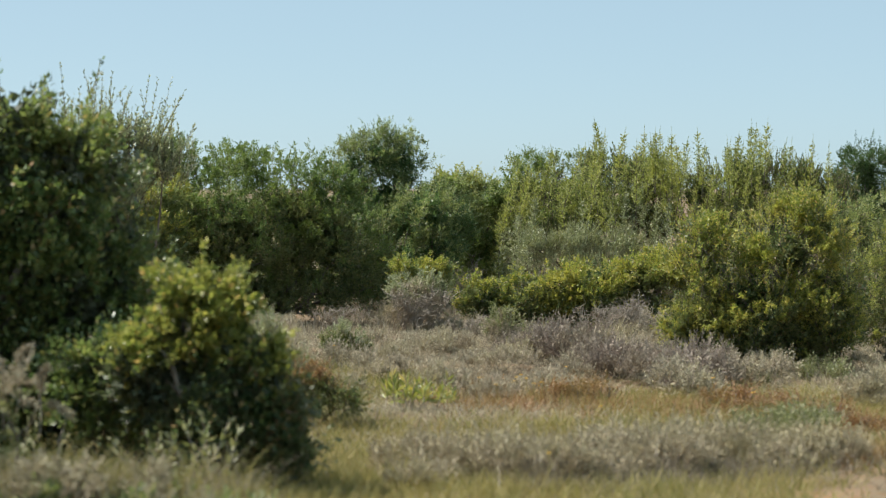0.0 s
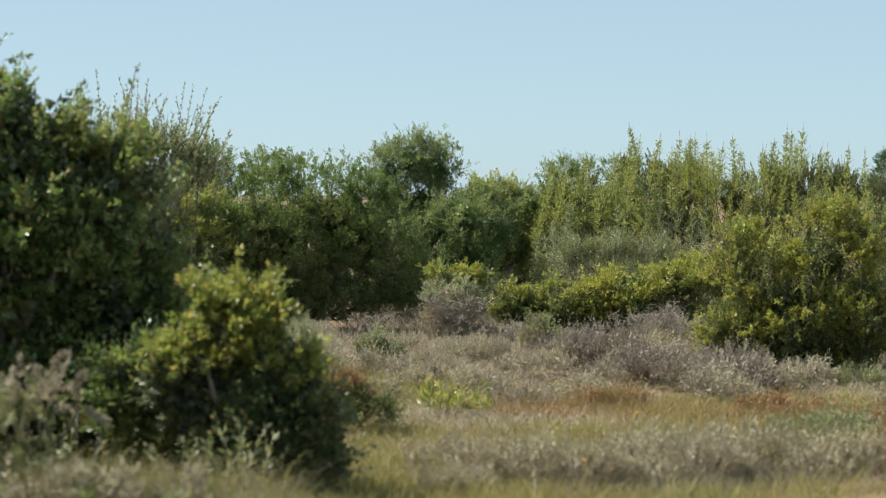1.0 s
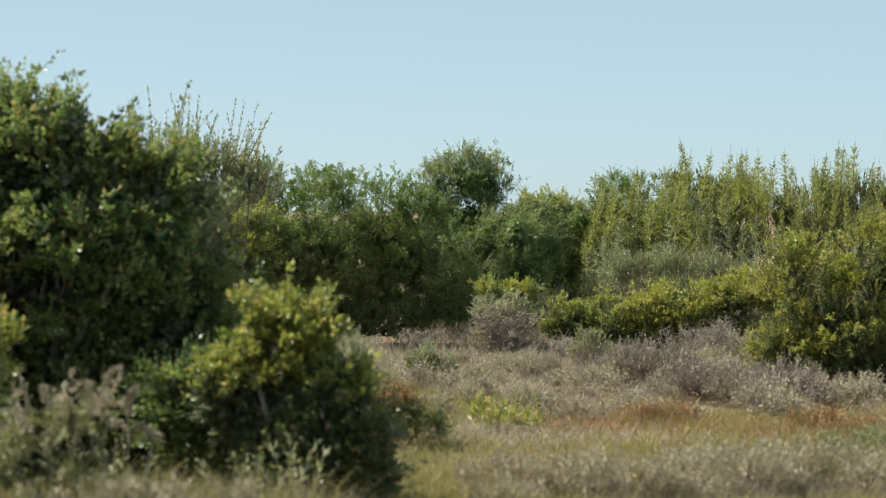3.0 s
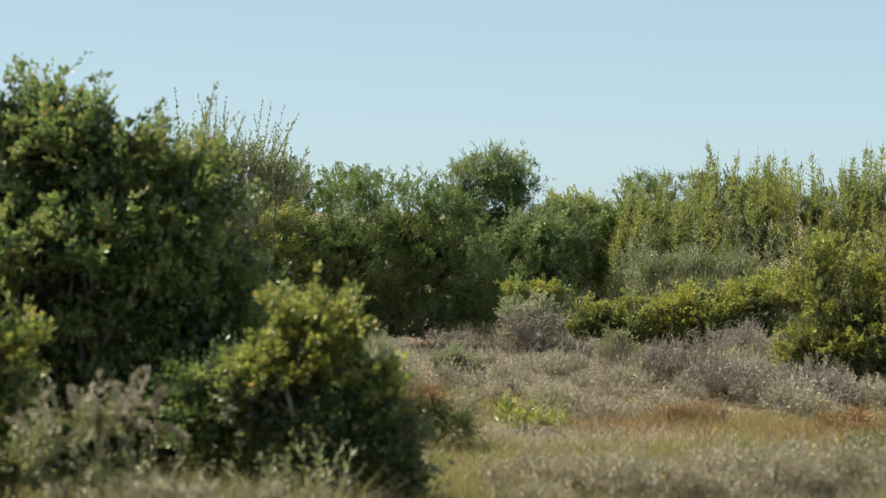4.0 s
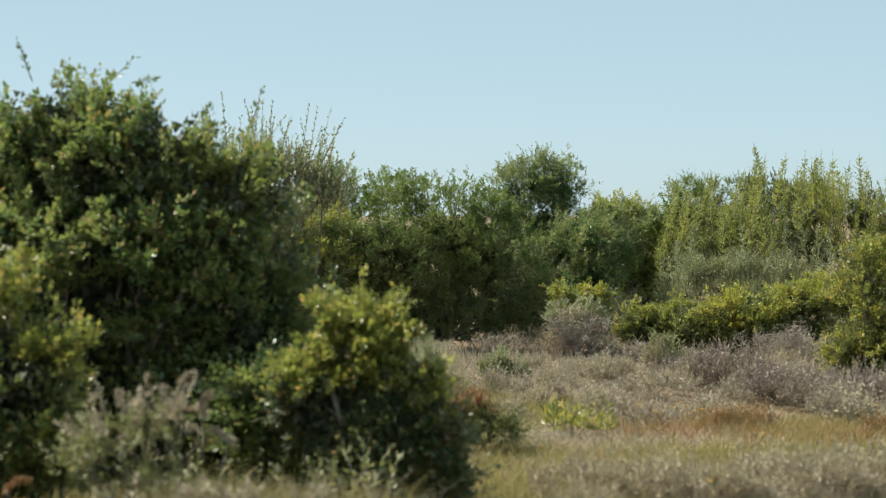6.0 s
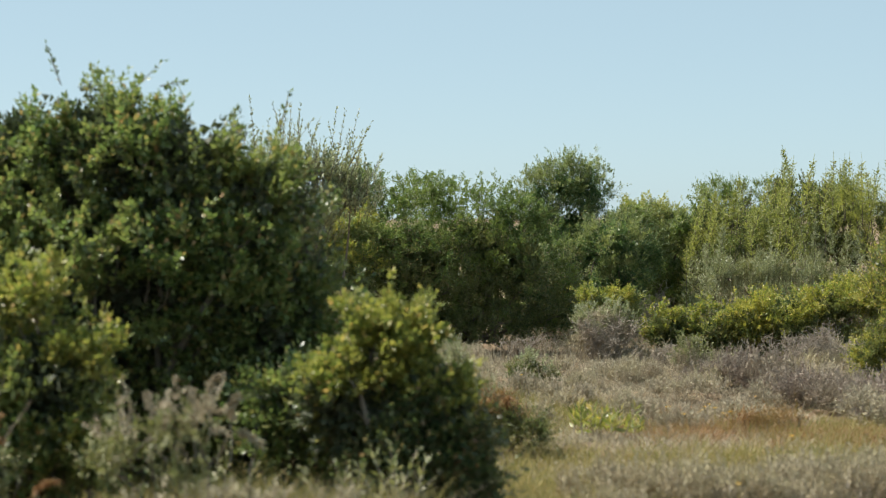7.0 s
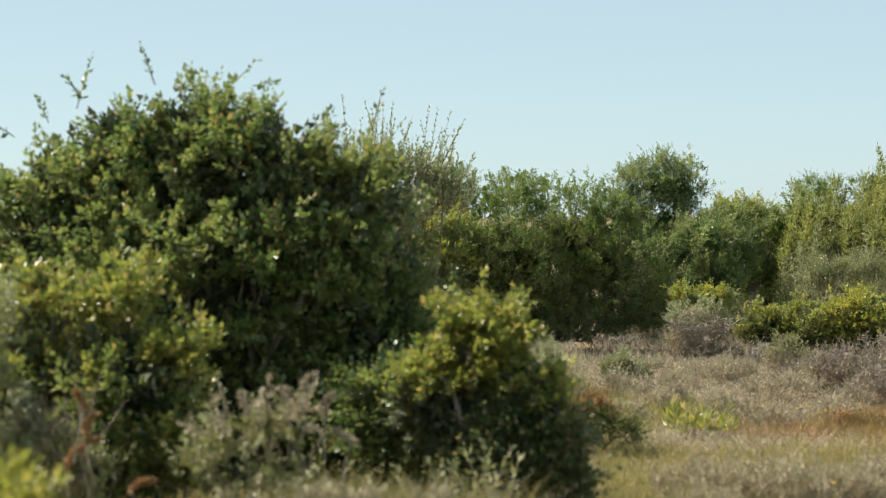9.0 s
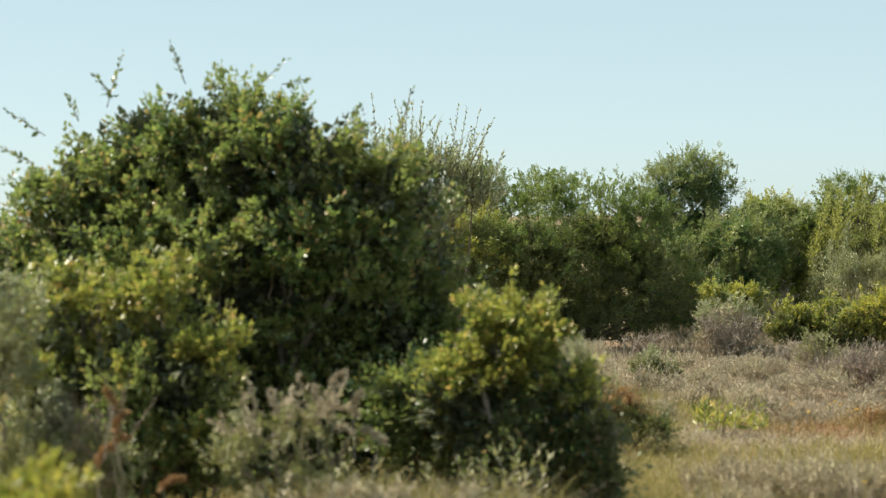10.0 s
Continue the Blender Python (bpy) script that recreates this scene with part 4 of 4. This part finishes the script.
# ---- heath mounds ----
def heath(label, seed, mat, wide, tall):
    lobes = [(0, 0, tall * 0.35, wide, wide * 0.8, tall * 0.65), (wide * 0.5, 0.05, tall * 0.25, wide * 0.6, wide * 0.6, tall * 0.5)]
    rng = np.random.default_rng(seed)
    root = thing("heath_mound", (0, 0, 0), label, "shrub", "heath mounds")
    leaves, twigs, _, inner = foliage(rng, lobes, fine=True, clumps=int(64 * wide / 0.4), clump=0.15, per=4, leaves=9, leaf=0.045, width=0.015, upward=1.1, stray=0.9, fill=0.3, shoots=14, shoot=0.15, twig=0.003)
    leaves = join([leaves, inner])
    part("foliage", leaves, mat, root)
    tagged(part("brushwood", twigs, MAUVE_TWIG, root), kind="stuff")
    return root


KINDS = [heath("low grey-beige mound of dry heath", 81, LEAF_HEATH, 0.42, 0.34), heath("low grey-beige mound of dry heath", 82, LEAF_HEATH, 0.34, 0.26),
         heath("low mauve-grey mound of dry heath", 83, LEAF_MAUVE, 0.45, 0.38), heath("low mauve-grey mound of dry heath", 84, LEAF_MAUVE, 0.36, 0.28),
         heath("low olive-green mound of heath", 86, LEAF_SAGE, 0.34, 0.24),
         heath("low rust-brown mound of dying heath", 87, LEAF_RUST, 0.32, 0.2),
         heath("low pale grey-green mat of soft shrublets", 88, LEAF_PALE, 0.42, 0.24)]
rng = np.random.default_rng(85)
used = set()
ridge = [(0.9 + 2.1 * s + rng.normal(0, 0.18), 29.0 - 4.6 * s + rng.normal(0, 0.35)) for s in np.linspace(0, 1, 15)]
loose = []
while len(loose) < 120:
    mx, my = spread_over(rng, 1, 21.0, 35.0, -0.11, 0.25)
    loose.append((mx[0], my[0]))
rusty = [(1.2 + rng.normal(0, 0.35), 22.6 + rng.normal(0, 0.5)) for _ in range(4)] + [(2.9 + rng.normal(0, 0.35), 21.6 + rng.normal(0, 0.5)) for _ in range(3)]
mats = [(1.45 + rng.normal(0, 0.95), 17.6 + rng.normal(0, 0.6)) for _ in range(26)]
humps = [(3.1 + rng.normal(0, 0.6), 19.8 + rng.normal(0, 1.0)) for _ in range(9)]
for i, (mx, my) in enumerate(ridge + loose + rusty + mats + humps):
    k = (2 + i % 2) if i < len(ridge) else int(rng.choice([0, 1, 2, 4, 6], p=[0.46, 0.38, 0.0, 0.06, 0.10]))
    k = 5 if i >= len(ridge) + len(loose) else k
    k = 6 if i >= len(ridge) + len(loose) + len(rusty) else k
    k = 4 + i % 2 if i >= len(ridge) + len(loose) + len(rusty) + len(mats) else k
    size = rng.uniform(0.7, 1.25) * (1.25 if i < len(ridge) else 1.0)
    m = pose(mx, my, float(ground_z(mx, my)), 0, 0, rng.uniform(0, 360))
    ob = copy_thing(KINDS[k], m) if k in used else KINDS[k]
    used.add(k)
    ob.matrix_basis = m @ Matrix.Diagonal((size, size, size * rng.uniform(0.8, 1.15), 1))

# ---- flowers and leafy herbs ----
def flower(x, y, tall, seed):
    rng = np.random.default_rng(seed)
    foot = np.array([x, y, float(ground_z(x, y))])
    root = thing("flower", tuple(foot), "small yellow daisy on a thin stalk", "flower", "yellow daisies")
    top = foot + [rng.normal(0, 0.02), rng.normal(0, 0.02), tall]
    part("stalk", tubes(bent_lines(rng, foot[None], top[None], 5, 0.05), np.full((1, 5), 0.003)), GRASS_GREEN, root)
    turn = np.arange(10) * 0.628
    way = unit(np.stack([np.cos(turn), np.sin(turn) * 0.9, np.full(10, 0.35)], 1))
    side = np.stack([-np.sin(turn), np.cos(turn), np.zeros(10)], 1)
    part("blossom", leaf_blades(np.repeat(top[None], 10, 0), way, side, 0.024, 0.012), PETAL, root)


rng = np.random.default_rng(91)
for i in range(17):
    fx, fy = (0.7 + rng.normal(0, 0.55), 22.3 + rng.normal(0, 0.7)) if i < 11 else (rng.uniform(-1, 3), rng.uniform(17, 27))
    flower(fx, fy, rng.uniform(0.18, 0.3), 900 + i)
flower(-1.3, 26.6, 0.3, 940)
flower(0.78, 16.6, 0.26, 941)


def herb(name, label, x, y, tall, seed, mat, stalks=6, leaf=0.06, width=0.026, wide=0.12):
    """A leafy herb: a few stalks, each with large leaves."""
    rng = np.random.default_rng(seed)
    foot = np.array([x, y, float(ground_z(x, y))])
    root = thing(name, tuple(foot), label, "plant")
    base = foot + rng.normal(size=(stalks, 3)) * [wide * 0.4, wide * 0.4, 0]
    way = unit(rng.normal(size=(stalks, 3)) * [0.28, 0.28, 0] + [0, 0, 1])
    for i in range(stalks):
        lv, tw = sprigs(rng, base[i:i + 1], way[i:i + 1], tall * rng.uniform(0.6, 1.0), 16, leaf, width, 58, 0.3, 0.009)
        stalk = part("stalk", tw, GREY_TWIG, root)
        part("foliage", lv, mat, stalk)
    return root


herb("leafy_herb", "pale green leafy herb on a woody stalk", -1.66, 15.4, 0.78, 101, LEAF_SAGE, 5, 0.10, 0.045)
herb("leafy_herb", "pale green leafy herb before the dark shrubs", -2.06, 15.3, 0.58, 102, LEAF_SAGE, 5, 0.09, 0.04)
herb("leafy_herb", "pale leafy herb at the foot of the shrubs", -3.0, 15.6, 0.7, 103, LEAF_SAGE, 5, 0.08, 0.035)
herb("leafy_herb", "bright green broad-leaved herb in the grass", -0.42, 21.6, 0.34, 104, LEAF_FRESH, 15, 0.14, 0.032, 0.4)
herb("leafy_herb", "bright green broad-leaved herb in the grass", 0.05, 22.3, 0.22, 105, LEAF_FRESH, 6, 0.12, 0.025, 0.2)

# ---- grass ----
rng = np.random.default_rng(71)


def off_bare(x, y):
    """False on the bare orange soil near the road."""
    return ~((x > 2.75 + 0.3 * waves(x, y, 1.0, 25)) & (y < 18.6 + 0.6 * waves(x, y, 1.2, 26)) & (rng.random(len(x)) < 0.9))


gx, gy = spread_over(rng, 29000, 13.0, 27.0)
keep = (waves(gx, gy, 3.5, 21) + (22.5 - gy) * 0.16 - gx * 0.12 + rng.normal(0, 0.3, len(gx)) > -0.3) & off_bare(gx, gy)
keep &= ((gx - 1.5) / 1.4) ** 2 + ((gy - 17.5) / 1.1) ** 2 > rng.uniform(0.4, 1.3, len(gx))
grass("grass", "soft yellow-green grass in the clearing", 72, gx[keep], gy[keep], 7, 0.24, 0.009, GRASS_GREEN, 0.7)
gx, gy = spread_over(rng, 22000, 13.0, 37.0)
keep = (waves(gx, gy, 2.2, 22) + (gy - 24) * 0.18 + rng.normal(0, 0.3, len(gx)) > -0.2) & off_bare(gx, gy)
grass("dry_grass", "bleached grey-beige dry grass", 73, gx[keep], gy[keep], 7, 0.21, 0.007, GRASS_DRY, 0.9)
gx, gy = spread_over(rng, 38000, 19.0, 37.0, -0.17, 0.27)
keep = waves(gx, gy, 1.6, 23) + rng.normal(0, 0.4, len(gx)) > -0.35
grass("heath_litter", "tangled low dry heath between the mounds", 76, gx[keep], gy[keep], 6, 0.16, 0.010, LEAF_HEATH, 1.1, 0.08)
gx, gy = rng.normal(1.5, 0.75, 2000), rng.normal(17.5, 0.6, 2000)
grass("dry_grass", "thick grey hump of dry grass in the clearing", 74, gx, gy, 8, 0.28, 0.008, GRASS_DRY, 0.9, 0.08)
gx = np.concatenate([rng.normal(1.1, 0.7, 620), rng.normal(2.7, 0.45, 420), rng.normal(3.4, 0.4, 300)])
gy = np.concatenate([rng.normal(22.5, 0.8, 620), rng.normal(21.6, 0.6, 420), rng.normal(18.6, 0.7, 300)])
grass("dry_grass", "rust-coloured withered grass in the clearing", 79, gx, gy, 7, 0.25, 0.009, LEAF_RUST, 0.8, 0.07)
gx, gy = rng.normal(3.3, 0.75, 1500), rng.normal(20.6, 1.3, 1500)
keep = (waves(gx, gy, 1.1, 27) > -0.2) & off_bare(gx, gy)
grass("grass", "yellow-green grass tufts among the dry heath", 68, gx[keep], gy[keep], 7, 0.25, 0.009, GRASS_GREEN, 0.7)
gx, gy = rng.normal(3.1, 0.6, 620), rng.normal(21.4, 1.0, 620)
keep = waves(gx, gy, 0.8, 28) > 0.0
grass("dry_grass", "rust-brown withered grass among the heath mounds", 69, gx[keep], gy[keep], 7, 0.24, 0.009, LEAF_RUST, 0.8, 0.07)
gx, gy = -3.1 + 2.0 * rng.beta(1.0, 1.7, 1000), rng.normal(14.2, 0.3, 1000)
grass("tall_grass", "tall pale green grass beside the road", 75, gx, gy, 8, 0.56, 0.007, GRASS_GREEN, 0.5, 0.06, True)
gx, gy = -3.1 + 2.0 * rng.beta(1.0, 1.7, 640), rng.normal(14.1, 0.3, 640)
grass("tall_grass", "tall bleached seeding grass beside the road", 77, gx, gy, 8, 0.58, 0.008, GRASS_DRY, 0.6, 0.06, True)
gx, gy = rng.uniform(-3.4, 0.9, 170), rng.normal(33.3, 0.35, 170)
grass("dry_stalks", "thin bleached dry grass stalks at the shrubs' feet", 80, gx, gy, 3, 0.5, 0.010, GRASS_DRY, 0.7, 0.08, True)
gx, gy = spread_over(rng, 9000, 37.0, 62.0, -0.05, 0.27)
grass("dry_grass", "dry grass between the far shrubs", 78, gx, gy, 6, 0.4, 0.016, GRASS_DRY, 0.7, 0.1)
